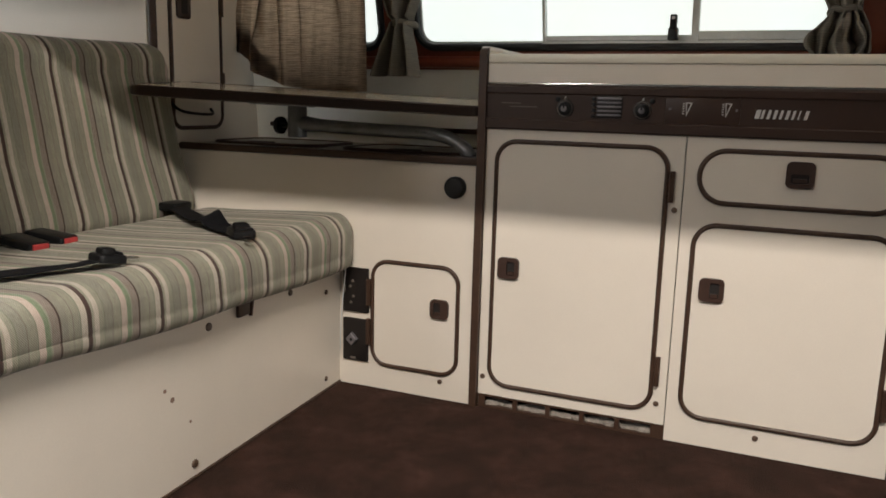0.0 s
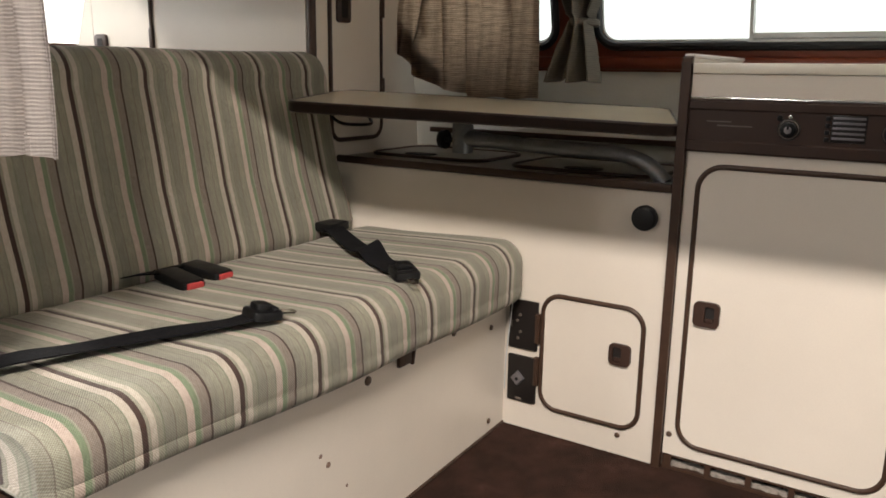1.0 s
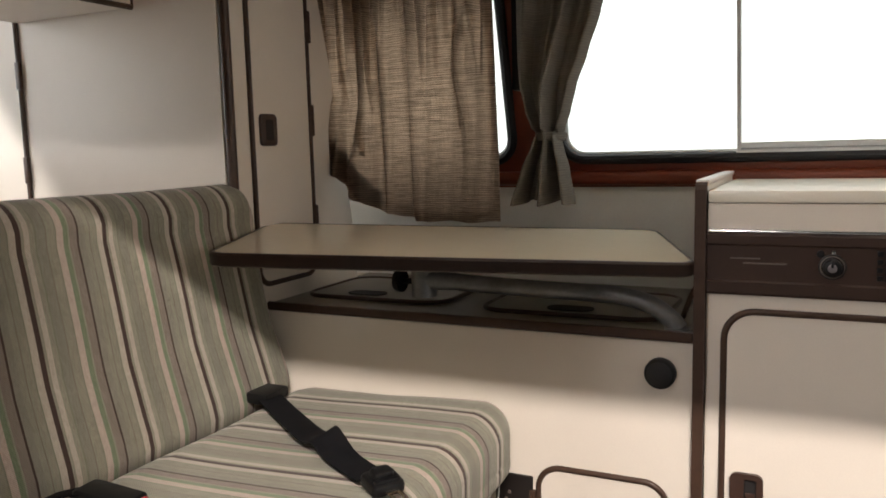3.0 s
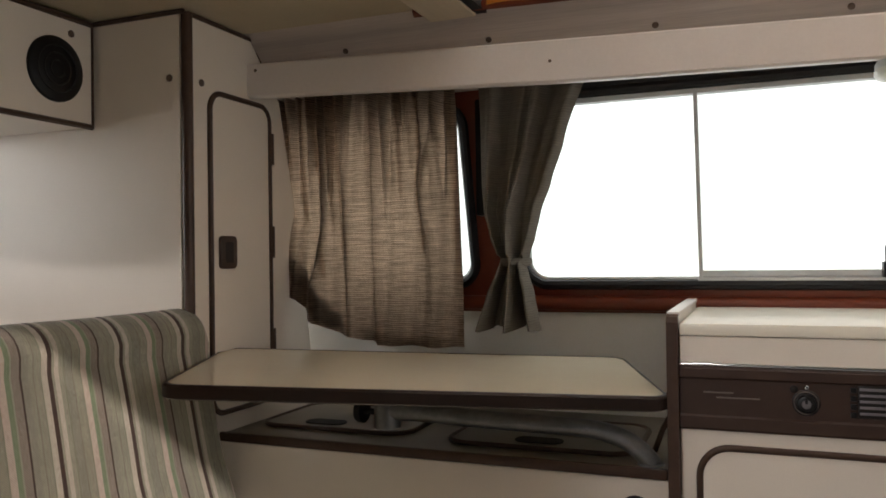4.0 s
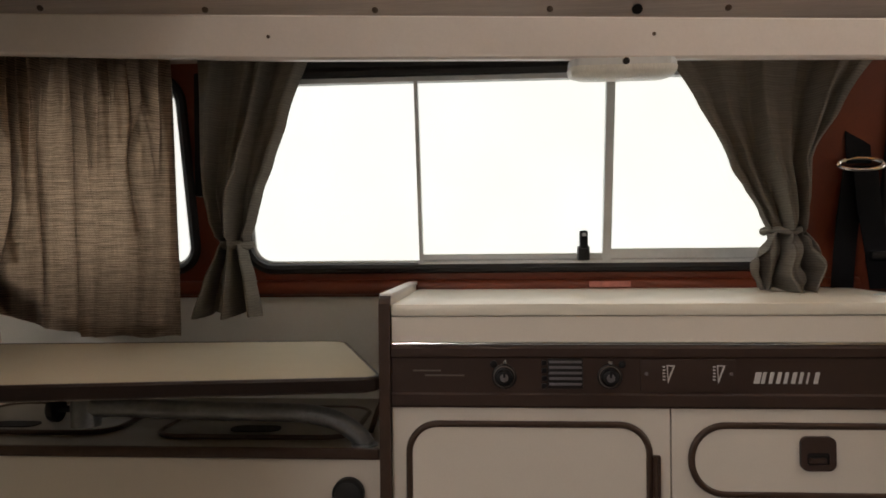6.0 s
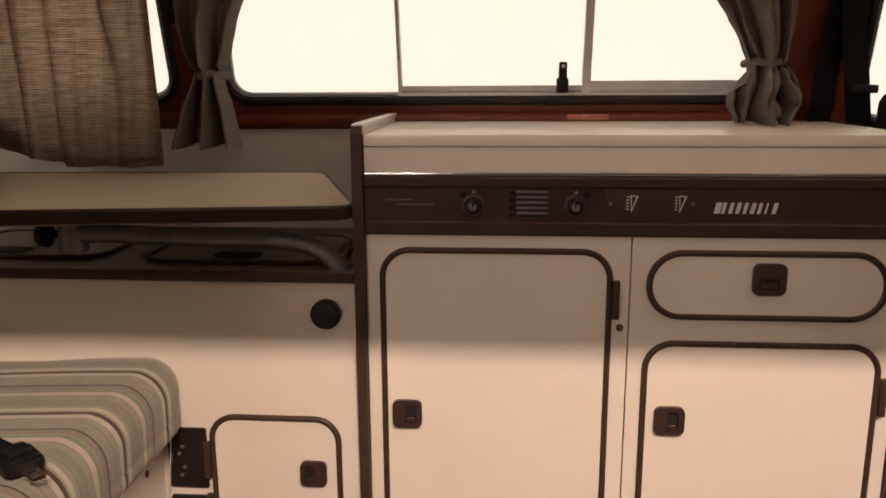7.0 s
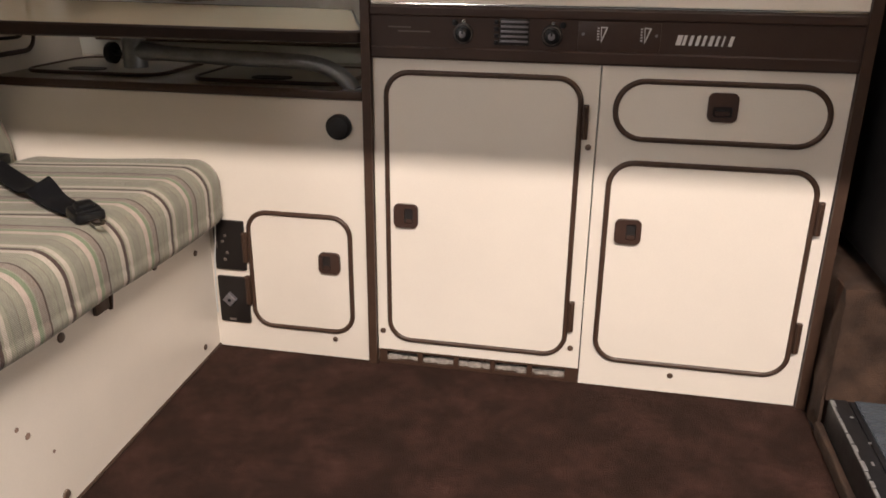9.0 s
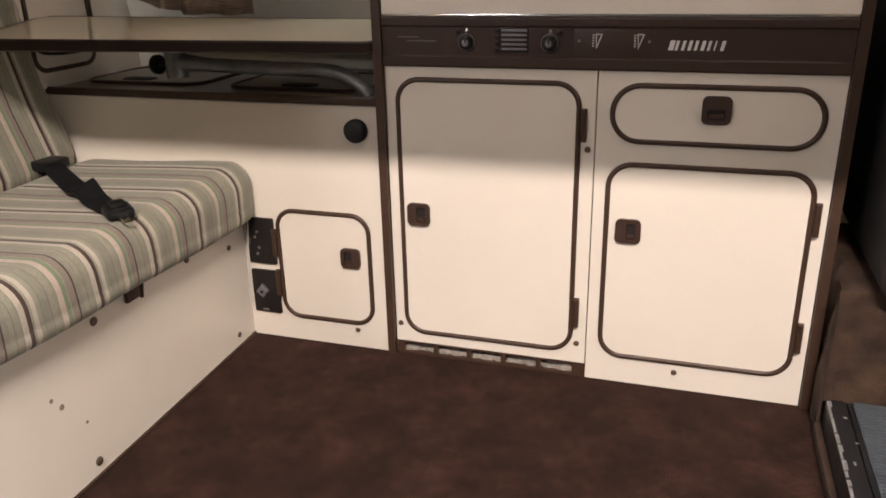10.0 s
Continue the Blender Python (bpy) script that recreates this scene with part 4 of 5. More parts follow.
strap(bm, [(-0.430, -0.115, 0.448), (-0.390, -0.142, 0.447), (-0.29, -0.216, 0.448), (-0.19, -0.290, 0.452), (-0.145, -0.318, 0.468), (-0.095, -0.348, 0.452), (-0.01, -0.400, 0.454)], 0.048,
      [(0.55, 0.8, 0), (0.55, 0.8, 0), (0.6, 0.8, 0), (0.6, 0.8, 0.1), (0.6, 0.75, 0.5), (0.6, 0.8, 0.1), (0.5, 0.85, 0)])
part("webbing", bm, WEBBING, belt, "black woven webbing")
bm = boxed((-0.445, -0.160, 0.436), (-0.385, -0.090, 0.458), 0.006)
part("belt_anchor", bm, BLACK, belt, "black plastic belt guide in the seat gap")
tongue(belt, (0.018, -0.416, 0.450), (0.80, -0.52, -0.16))

belt = thing("lap_belt", label="black lap belt stretched across the striped seat", category="seat belt", group="seat belts")
bm = bmesh.new()
strap(bm, [(-0.17, -1.112, 0.440), (-0.146, -1.045, 0.450), (-0.122, -0.975, 0.448), (-0.078, -0.86, 0.448), (-0.034, -0.785, 0.451), (-0.020, -0.755, 0.455)], 0.046,
      [(0.95, -0.4, 0.1), (0.93, -0.4, 0.0), (0.93, -0.38, 0.06), (0.95, -0.3, 0), (0.97, -0.2, 0.1), (0.97, -0.2, 0.1)])
part("webbing", bm, WEBBING, belt, "black woven webbing")
tongue(belt, (-0.012, -0.735, 0.449), (0.30, 0.95, -0.12))

for y in (-0.637, -0.567):
    b = thing("belt_buckle", label="black belt buckle with a red button on the seat", category="belt buckle", group="belt buckles")
    bm = bmesh.new()
    m = Matrix.Translation((-0.333 if y < -0.6 else -0.342, y, 0.430)) @ Matrix.Rotation(radians(5), 4, "Y") @ Matrix.Rotation(radians(-6 if y < -0.6 else 4), 4, "Z")
    prism(bm, rrect(-0.050, -0.0235, 0.05, 0.0235, 0.007, 5), lambda u, v, d: m @ Vector((u, v, d)), 0.0, 0.016, 0.006)
    part("housing", bm, BLACK, b)
    bm = bmesh.new()
    prism(bm, rrect(-0.0165, 0.001, 0.0165, 0.0135, 0.003, 4), lambda u, v, d: m @ Vector((0.0505 + d, u, v)), -0.002, 0.003, 0.001)
    part("red_button", bm, RED, b, "red release button")
    bm = bmesh.new()
    strap(bm, [(-0.362, y - 0.003, 0.447), (-0.41, y - 0.022, 0.440), (-0.468, y - 0.045, 0.424)], 0.036, [(0, 1, 0)] * 3)
    part("webbing", bm, WEBBING, b, "short black strap into the seat gap")

# ---------------------------------------------------------------- table
table = thing("swivel_table", label="cream laminate swivel table with brown edge on a steel arm", category="table")
c, ux, vy = Vector((-0.066, 0.013, 0.743)), Vector((0.759, 0.288, -0.029)), Vector((-0.111, 0.350, 0.016))
L, W = ux.length, vy.length
ux.normalize()
vy = (vy - ux * vy.dot(ux)).normalized()
nz = ux.cross(vy)


def on_table(u, v, d):
    return c + ux * u + vy * v + nz * d


bm = bmesh.new()
prism(bm, rrect(-L / 2 + 0.002, -W / 2 + 0.002, L / 2 - 0.002, W / 2 - 0.002, 0.028, 8), on_table, -0.024, 0.0)
part("tabletop", bm, CREAM_TOP, table, "cream laminate table top", smooth=False)
bm = bmesh.new()
rim = rrect(-L / 2, -W / 2, L / 2, W / 2, 0.03, 8)
rings = []
for off, h in ((0.005, 0.0009), (0.001, 0.0007), (-0.002, -0.003), (-0.002, -0.021), (0.003, -0.0245)):
    n = len(rim)
    rings.append([bm.verts.new(on_table(u * (1 - 2 * off / L), v * (1 - 2 * off / W), h)) for u, v in rim])
rings.append(rings[0])
for a, b in zip(rings, rings[1:]):
    for k in range(n):
        bm.faces.new((a[k], a[(k + 1) % n], b[(k + 1) % n], b[k]))
part("edge_strip", bm, SHADED_EDGE, table, "brown plastic table edge, darkened as if in shade")
bm = bmesh.new()
tube(bm, smoothed([(-0.130, 0.028, 0.665), (-0.03, 0.028, 0.660), (0.09, 0.030, 0.656), (0.19, 0.032, 0.654), (0.250, 0.032, 0.651), (0.297, 0.031, 0.639), (0.327, 0.030, 0.619), (0.344, 0.028, 0.600)], 6), lambda q: 0.0162 + 0.006 * max(0.0, 1 - q / 0.10), 16)
arm = part("arm", bm, STEEL, table, "bent scuffed grey steel arm")
bm = bmesh.new()
disc(bm, (-0.138, 0.028, 0.630), (0, 0, 1), 0.0245, 0.088, 24, 0.003)
part("clamp", bm, STEEL, arm, "grey cast clamp under the table")
bm = bmesh.new()
disc(bm, (-0.152, 0.028, 0.658), (-0.97, 0.05, 0), 0.006, 0.034, 12)
disc(bm, (-0.186, 0.030, 0.658), (-0.97, 0.05, 0), 0.0225, 0.015, 28, 0.005)
part("clamp_knob", bm, BLACK, arm, "round black clamping knob")
bm = bmesh.new()
disc(bm, (0.340, 0.030, 0.6005), (0, 0, 1), 0.022, 0.004, 24, 0.002)
part("foot_plate", bm, STEEL, arm, "round steel foot plate")
bm = bmesh.new()
prism(bm, rrect(-0.16, -0.06, 0.0, 0.10, 0.01, 4), on_table, -0.0255, -0.034)
part("mounting_plate", bm, STEEL, table, "steel mounting plate")
bm = bmesh.new()
tube(bm, [(0.335, 0.12, 0.601), (0.352, 0.10, 0.645), (0.369, 0.085, 0.676)], 0.005, 8)
tagged(link("brace", bm, BROWN, smooth=True), "thin brown brace against the end panel", "brace")
bm = boxed((-0.49, 0.408, 0.640), (0.370, 0.424, 0.654), 0.003)
tagged(link("trim_lining", bm, BROWN), "brown edge below the grey wall lining", "trim", kind="structure")

# ---------------------------------------------------------------- wardrobe
XW, YW = -0.492, -0.100
ward = thing("wardrobe", label="tall cream corner wardrobe with dark brown edges", category="wardrobe")
bm = bmesh.new()
plate_with_holes(bm, stepped([(YW + 0.012, 0.60), (0.350, 0.60), (0.338, 0.74), (0.272, 1.08), (0.215, 1.30), (0.155, 1.368), (0.112, 1.416), (YW + 0.012, 1.416)]), [rrect(-0.031, 0.64, 0.170, 1.280, 0.03)],
                 lambda u, v, d: (XW + d, u, v), 0.0, -0.016)
part("front_panel", bm, CREAM, ward, "cream laminate front", smooth=False)
bm = bmesh.new()
prism(bm, rrect(-0.030, 0.641, 0.169, 1.279, 0.03), lambda u, v, d: (XW + d, u, v), -0.012, 0.003)
door = part("door", bm, CREAM, ward, "narrow cream wardrobe door", smooth=False)
bm = bmesh.new()
tube(bm, [(XW + 0.002, u, v) for u, v in rrect(-0.030, 0.641, 0.172, 1.280, 0.035, 8)], 0.006, 8, True, up=(1, 0, 0))
part("edge_trim", bm, BROWN, door, "brown plastic door trim")
bm = bmesh.new()
prism(bm, rrect(-0.008, 0.929, 0.044, 0.995, 0.010, 4), lambda u, v, d: (XW + d, u, v), 0.003, 0.010, 0.002)
lt = part("latch", bm, LATCHM, door, "brown plastic push latch")
# slot shade as a near-black plate on the latch face
bm = bmesh.new()
prism(bm, rrect(0.006, 0.941, 0.030, 0.983, 0.004, 3), lambda u, v, d: (XW + d, u, v), 0.010, 0.0108)
part("finger_slot", bm, RECESS_SHADE, lt, smooth=False)
for z in (0.76, 0.985, 1.19):
    bm = boxed((XW, 0.172, z - 0.035), (XW + 0.009, 0.182, z + 0.035), 0.002)
    part("hinge", bm, BROWN, door, "brown plastic hinge")
bm = bmesh.new()
tube(bm, [(XW - 0.002, 0.010 + YW, 0.6), (XW - 0.002, 0.010 + YW, 1.418)], 0.011, 10)
part("corner_post", bm, BROWN, ward, "dark brown plastic corner post")
bm = bmesh.new()
tube(bm, [(XW, YW + 0.01, 1.417), (XW, 0.112, 1.417), (XW, 0.160, 1.366)], 0.005, 6)
part("top_trim", bm, BROWN, ward, "dark brown edge under the ceiling")
screw(ward, (XW, -0.052, 1.292), (1, 0, 0), 0.007)
screw(ward, (XW - 0.035, YW, 1.295), (0, -1, 0), 0.007)
bm = bmesh.new()
box(bm, (-1.068, YW, 0.60), (XW - 0.012, YW + 0.016, 1.418))
part("side_panel", bm, CREAM, ward, "cream laminate side panel", smooth=False)
bm = bmesh.new()
tube(bm, [(-1.07, YW - 0.001, 1.419), (XW, YW - 0.001, 1.419)], 0.005, 6)
part("top_trim", bm, BROWN, ward, "dark brown edge under the ceiling")
bm = bmesh.new()
prism(bm, rrect(-1.345, 0.60, -1.080, 1.232, 0.012, 4), on_front(YW), -0.016, 0.0)
box(bm, (-1.345, YW + 0.002, 1.235), (-1.069, YW + 0.016, 1.418))
rear = part("rear_door", bm, CREAM, ward, "cream rear wardrobe door", smooth=False)
bm = bmesh.new()
tube(bm, [(-1.074, YW - 0.002, 0.6), (-1.074, YW - 0.002, 1.236), (-1.345, YW - 0.002, 1.236)], 0.006, 8)
part("edge_trim", bm, BROWN, rear, "dark brown door trim")
for z in (0.89, 1.10):
    part("hinge", boxed((-1.080, YW - 0.009, z - 0.03), (-1.066, YW, z + 0.03), 0.002), BROWN, rear, "dark brown hinge")
bm = bmesh.new()
prism(bm, rrect(-1.334, 0.849, -1.277, 0.907, 0.012, 4), on_front(YW), 0.0, 0.008, 0.002)
lt = part("latch", bm, LATCHM, rear, "brown plastic push latch")
# again a near-black plate instead of a sunk slot
bm = bmesh.new()
prism(bm, rrect(-1.318, 0.861, -1.294, 0.895, 0.004, 3), on_front(YW), 0.008, 0.0088)
part("finger_slot", bm, RECESS_SHADE, lt, smooth=False)
bm = bmesh.new()
prism(bm, [(-1.3475, 0.60), (-1.3475, 1.40), (-1.355, 1.40), (-1.362, 1.05), (-1.430, 0.88), (-1.52, 0.6)], on_front(YW), -0.016, 0.0)
part("rear_panel", bm, CREAM, ward, "cream panel beside the rear window", smooth=False)
bm = bmesh.new()
tube(bm, smoothed([(XW + 0.004, -0.035, 0.705), (XW + 0.03, -0.02, 0.685), (XW + 0.03, 0.09, 0.678), (XW + 0.004, 0.12, 0.692)], 5), 0.004, 8)
part("pull_loop", bm, BLACK, ward, "thin black pull loop")
tagged(link("wardrobe_plinth", boxed((-1.6, YW + 0.004, 0.0), (XW - 0.02, 0.42, 0.599)), CREAM), "cream plinth under the wardrobe", "plinth")
tagged(link("luggage_deck", boxed((-1.77, -1.11, 0.0), (-0.66, YW, 0.52), 0.01), CARPET), "carpeted deck behind the bench", "deck")

# rear roof locker with a loudspeaker
lock = thing("roof_locker", label="cream roof locker across the rear with a round loudspeaker", category="locker")
XL = -0.712
bm = boxed((-1.06, -1.0, 1.213), (XL, YW - 0.004, 1.418), 0.003)
part("locker_body", bm, CREAM, lock, smooth=False)
bm = bmesh.new()
tube(bm, [(XL, YW - 0.010, 1.213), (XL, YW - 0.010, 1.416), (XL, -0.99, 1.416), (XL, -0.99, 1.213)], 0.006, 6, True, up=(1, 0, 0))
part("edge_trim", bm, BROWN, lock, "dark brown edge trim")
bm = bmesh.new()
disc(bm, (XL, -0.198, 1.310), (1, 0, 0), 0.062, 0.007, 36, 0.003)
sp = part("loudspeaker", bm, BLACK, lock, "round black loudspeaker grille")
bm = bmesh.new()
for k in range(3):
    ring = [(XL + 0.008, -0.198 + (0.016 + 0.014 * k) * math.cos(a * math.pi / 14), 1.310 + (0.016 + 0.014 * k) * math.sin(a * math.pi / 14)) for a in range(28)]
    tube(bm, ring, 0.0016, 5, True, up=(1, 0, 0))
part("grille_ring", bm, RUBBER, sp)
screw(lock, (XL, -0.160, 1.386), (1, 0, 0), 0.007)

# ---------------------------------------------------------------- pelmet and lamp
pel = thing("pelmet", label="long warm white pelmet board over the windows", category="pelmet")
bm = bmesh.new()
rows = []
for k in range(25):
    s = k / 24
    x = -0.495 + 2.0 * s
    zt, zb = 1.362 - 0.0359 * (x + 0.49), 1.290 - 0.046 * (min(x, 0.2) + 0.49) - 0.0225 * max(0.0, x - 0.2)
    rows.append([bm.verts.new(p) for p in ((x, 0.100, zb), (x, 0.096, zb + 0.004), (x, 0.096, zt - 0.004), (x, 0.100, zt), (x, 0.115, zt), (x, 0.115, zb))])
for a, b in zip(rows, rows[1:]):
    for k in range(6):
        bm.faces.new((a[k], a[(k + 1) % 6], b[(k + 1) % 6], b[k]))
bm.faces.new(rows[0])
bm.faces.new(rows[-1])
part("board", bm, PELMET, pel, smooth=False)
for x, z in ((0.165, 1.299), (0.83, 1.285), (-0.47, 1.346)):
    screw(pel, (x, 0.0965, z), (0, -1, 0), 0.0032)
for x, z in ((-0.28, 1.378), (0.030, 1.368), (0.344, 1.360), (0.660, 1.354), (0.975, 1.348)):
    ob = thing("lining_screw", label="small dark screw in the roof lining", category="screw", group="roof lining screws")
    y = 0.085 + (1.441 - z) * 0.115 / 0.12
    screw(ob, (x, y - 0.001, z), (0, -0.72, -0.7), 0.006, "screw_head")
# a solid black disc gives the darkness inside the hole
hole = thing("lining_hole", label="small black disc in place of a round hole in the roof lining", category="hole")
bm = bmesh.new()
disc(bm, (0.815, 0.085 + (1.441 - 1.350) * 0.115 / 0.12 - 0.002, 1.350), (0, -0.72, -0.7), 0.0095, 0.003, 18)
part("hole_disc", bm, BLACK, hole)
lamp = thing("awning_lamp", label="oblong milky plastic lamp under the pelmet", category="lamp")
bm = bmesh.new()
prism(bm, rrect(0.689, 0.092, 0.871, 0.165, 0.02, 5), lambda u, v, d: (u, v, 1.246 + d), 0.0, -0.012)
part("lamp_base", bm, ALU, lamp, "grey lamp base", smooth=False)
bm = bmesh.new()
rings = []
for h, k in ((0.0, 0.0), (-0.007, 0.001), (-0.013, 0.005), (-0.017, 0.014), (-0.019, 0.026)):
    rings.append([bm.verts.new((u, v, 1.234 + h)) for u, v in rrect(0.687 + k, 0.090 + k, 0.873 - k, 0.167 - k, 0.025, 6)])
for a, b in zip(rings, rings[1:]):
    n = len(a)
    for k in range(n):
        bm.faces.new((a[k], a[(k + 1) % n], b[(k + 1) % n], b[k]))
bm.faces.new(rings[-1])
part("diffuser", bm, WHITE, lamp, "ribbed milky lamp diffuser")
bm = bmesh.new()
disc(bm, (0.782, 0.092, 1.239), (0, -1, 0), 0.006, 0.004, 14)
part("switch", bm, BLACK, lamp, "small black lamp switch")


# ---------------------------------------------------------------- curtains
def fold(u, seedling, amount, often=44):
    """Soft pleats of uneven width."""
    a = math.sin(u * often + seedling + 1.3 * math.sin(u * 9 + seedling))
    b = math.sin(u * often * 1.66 + seedling * 2.3)
    return amount * (0.75 * math.copysign(abs(a) ** 0.75, a) + 0.3 * b + 0.4 * math.sin(u * 17 + seedling * 0.7))


def between(rows, z):
    """Reads the edge table (z, left, right) at one height."""
    for (za, la, ra), (zb, lb, rb) in zip(rows, rows[1:]):
        if z >= zb:
            q = min(1.0, max(0.0, (za - z) / (za - zb)))
            q = q * q * (3 - 2 * q) * 0.4 + q * 0.6
            return la + (lb - la) * q, ra + (rb - ra) * q
    return rows[-1][1:]


def pleat(s, wide, over):
    """A fold laid over itself: sideways and outward shift at s from its crease."""
    e = math.exp(-(s / wide) ** 2)
    return -over * (s / wide) * e, e


CREASES = [(-0.440, 0.013, 0.6, 0.60), (-0.395, 0.012, 0.65, 1.0), (-0.347, 0.010, 0.6, 1.0), (-0.266, 0.011, 0.65, 1.0), (-0.150, 0.016, 0.6, 0.80)]


def drawn(u, v):
    """The drawn curtain: gathered at the top, its lower corner pulled aside."""
    x = -0.530 + (0.466 - 0.020 * max(0.0, 1 - v * 1.3)) * u
    if x < -0.262:
        q = max(0.0, min(1.0, (-0.262 - x) / 0.22))
        low = 0.766 + 0.030 * q * q + 0.056 * q ** 3
    else:
        low = 0.757 + 0.002 * math.sin(x * 60)
    z = 1.350 + (low - 1.350) * v
    y = 0.250 + 0.006 * math.sin(v * 5 + u * 7) + 0.004 * math.sin(u * 31 + v * 3)
    # gathers under the rail, of uneven width and length
    long = 0.30 + 0.16 * math.sin(u * 23) + 0.10 * math.sin(u * 61 + 1)
    gather = max(0.0, 1 - v / long) ** 0.8
    y += 0.0225 * gather * math.sin(u * 108 + 2.2 * math.sin(u * 17) + 1.2 * math.sin(u * 41) + 3 * v) + 0.003 * math.sin(u * 95 + 7 * v) * (0.35 + max(0.0, 0.6 - u))
    dx = dy = 0.0
    for k, (at, wide, over, reach) in enumerate(CREASES):
        c = at + 0.010 * math.sin(v * 4.2 + at * 40) * (0.4 if k in (1, 2, 3) else 0.8)
        if at < -0.36:
            c -= 0.045 * min(1.0, max(0.0, (v - 0.52) / 0.35)) ** 1.6
        if k == 4:
            c += 0.016 * math.sin(v * 11)
        fade = max(0.0, min(1.0, (reach - v) / 0.26)) if reach < 1 else 1.0
        side, out = pleat(x - c, wide, over * wide)
        dx += side * fade
        dy -= out * fade * wide * 1.7
    x += dx + 0.055 * v ** 1.1 * max(0.0, 1 - u * 2.2)
    y += dy
    # the lower corner is bundled up and bulges into the room
    corner = max(0.0, 1 - u * 2.6) * max(0.0, (v - 0.62) / 0.38)
    y -= 0.060 * corner ** 0.7 + 0.012 * corner * math.sin(u * 70 + v * 14)
    z += 0.012 * corner * math.sin(u * 24)
    # it hangs nearer to the wall below
    y += 0.055 * v
    x += (x - 0.53) * 0.036 * v
    z += (z - 0.97) * 0.036 * v
    return (x, y, z)


bm = bmesh.new()
sheet(bm, drawn, 340, 70, 0.0014)
cur = thing("drawn_curtain", label="drawn grey-beige linen curtain with a crumpled lower corner", category="curtain", group="curtains")
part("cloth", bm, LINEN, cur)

# folds of doubled cloth behind the face: gathers under the rail, and the hems
rng = random.Random(21)
doubled = [(0.955, 1.0, 0.0, 1.0), (0.0, 0.07, 0.0, 0.8), (0.40, 1.0, 0.945, 1.0), (0.785, 0.83, 0.0, 0.66), (0.13, 0.17, 0.1, 0.62), (0.245, 0.285, 0.05, 0.80), (0.36, 0.385, 0.0, 0.70)]
spot = 0.01
while spot < 0.93:
    wide = rng.uniform(0.010, 0.026) * (1.5 if spot < 0.3 else 1.0)
    doubled.append((spot, spot + wide, 0.0, rng.uniform(0.16, 0.50) + (0.20 if spot < 0.35 else 0.0)))
    spot += wide + rng.uniform(0.012, 0.040)
for a0, a1, b0, b1 in doubled:
    bm = bmesh.new()
    sheet(bm, lambda u, v: Vector(drawn(a0 + (a1 - a0) * (u + (0.5 - u) * 0.55 * v), b0 + (b1 - b0) * v)) + Vector((0.0, 0.0045 + 0.003 * math.sin(math.pi * u), 0.0)), max(4, int((a1 - a0) * 120)), 24)
    part("fold", bm, LINEN, cur)


def turned_up(u, v):
    """The corner of the hem that is folded up behind the curtain."""
    x, y, z = drawn(0.02 + 0.36 * u, 0.995 - 0.19 * v * max(0.12, 1 - u) ** 0.5)
    return (x, y + 0.010 + 0.004 * math.sin(u * 30 + v * 5), z + 0.003)


bm = bmesh.new()
sheet(bm, turned_up, 90, 16, 0.0014)
part("turned_corner", bm, LINEN_THICK, cur, "folded-up lower corner of the curtain")


def tied(edges, band, y0, seedling, bulge=0.036, messy=0.0, lean=0.0):
    """A tied-back curtain between the edge lines; band is the height of its tie."""
    z_top, z_low = edges[0][0], edges[-1][0]

    def place(u, v):
        z = z_top + (z_low - z_top) * v
        left, right = between(edges, z)
        below = max(0.0, min(1.0, (band - z) / max(0.01, band - z_low)))
        above = max(0.0, min(1.0, (z - band) / (z_top - band)))
        a = u * 2 - 1
        gather = 1 - above
        x = left + (right - left) * (u + 0.035 * math.sin(u * 12.5 + seedling) * min(u, 1 - u) * 2)
        y = y0 - math.sqrt(max(0.0, 1 - a * a)) * (0.010 + bulge * gather)
        crease = (0.010 + 0.004 * gather + 0.008 * below) * (1.0 if below or above > 0.03 else 0.5)
        y += fold(u, seedling, crease * (1.3 + 0.7 * gather), 24)
        # one heavy fold that falls across from the far edge and swells over the tie
        swell = math.exp(-((above - 0.18) / 0.22) ** 2)
        y -= (0.012 + 0.020 * swell) * math.exp(-((u - (0.92 - 0.36 * gather)) / (0.10 + 0.06 * swell)) ** 2) * (0 if below else 1)
        y += 0.006 * math.sin(v * 12 + u * 9) * (0.4 + messy)
        z += messy * 0.014 * math.sin(u * 17 + v * 21) + 0.006 * below * math.sin(u * 15 + seedling)
        if messy and below:
            y -= 0.030 * math.sin(below * math.pi) + 0.016 * math.sin(u * 19 + below * 8) * math.sin(below * 5)
        y -= lean * above
        z -= messy * 0.014 * math.sin(u * 17 + v * 21) * above
        return (x + messy * 0.012 * below * math.sin(v * 40 + u * 11), y, z)

    return place


cur = thing("tied_curtain", label="grey-beige linen curtain tied back at the window pillar", category="curtain", group="curtains")
bm = bmesh.new()
sheet(bm, tied([(1.350, -0.044, 0.202), (1.183, -0.037, 0.142), (1.10, -0.035, 0.114), (1.038, -0.031, 0.092), (0.985, -0.014, 0.080), (0.950, 0.006, 0.068), (0.933, 0.016, 0.059),
                (0.915, 0.008, 0.064), (0.870, -0.018, 0.077), (0.798, -0.047, 0.091)], 0.933, 0.300, 2.0), 130, 90, 0.0016)
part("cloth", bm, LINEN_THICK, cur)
bm = bmesh.new()
tube(bm, [(0.038 + 0.024 * math.cos(a * math.pi / 12), 0.292 + 0.056 * math.sin(a * math.pi / 12), 0.934 + 0.001 * math.sin(a)) for a in range(24)], 0.0060, 8, True, 1.5)
part("tie_band", bm, LINEN_THICK, cur, "linen tie band")

cur = thing("tied_curtain", label="grey-beige linen curtain knotted beside the cab pillar", category="curtain", group="curtains")
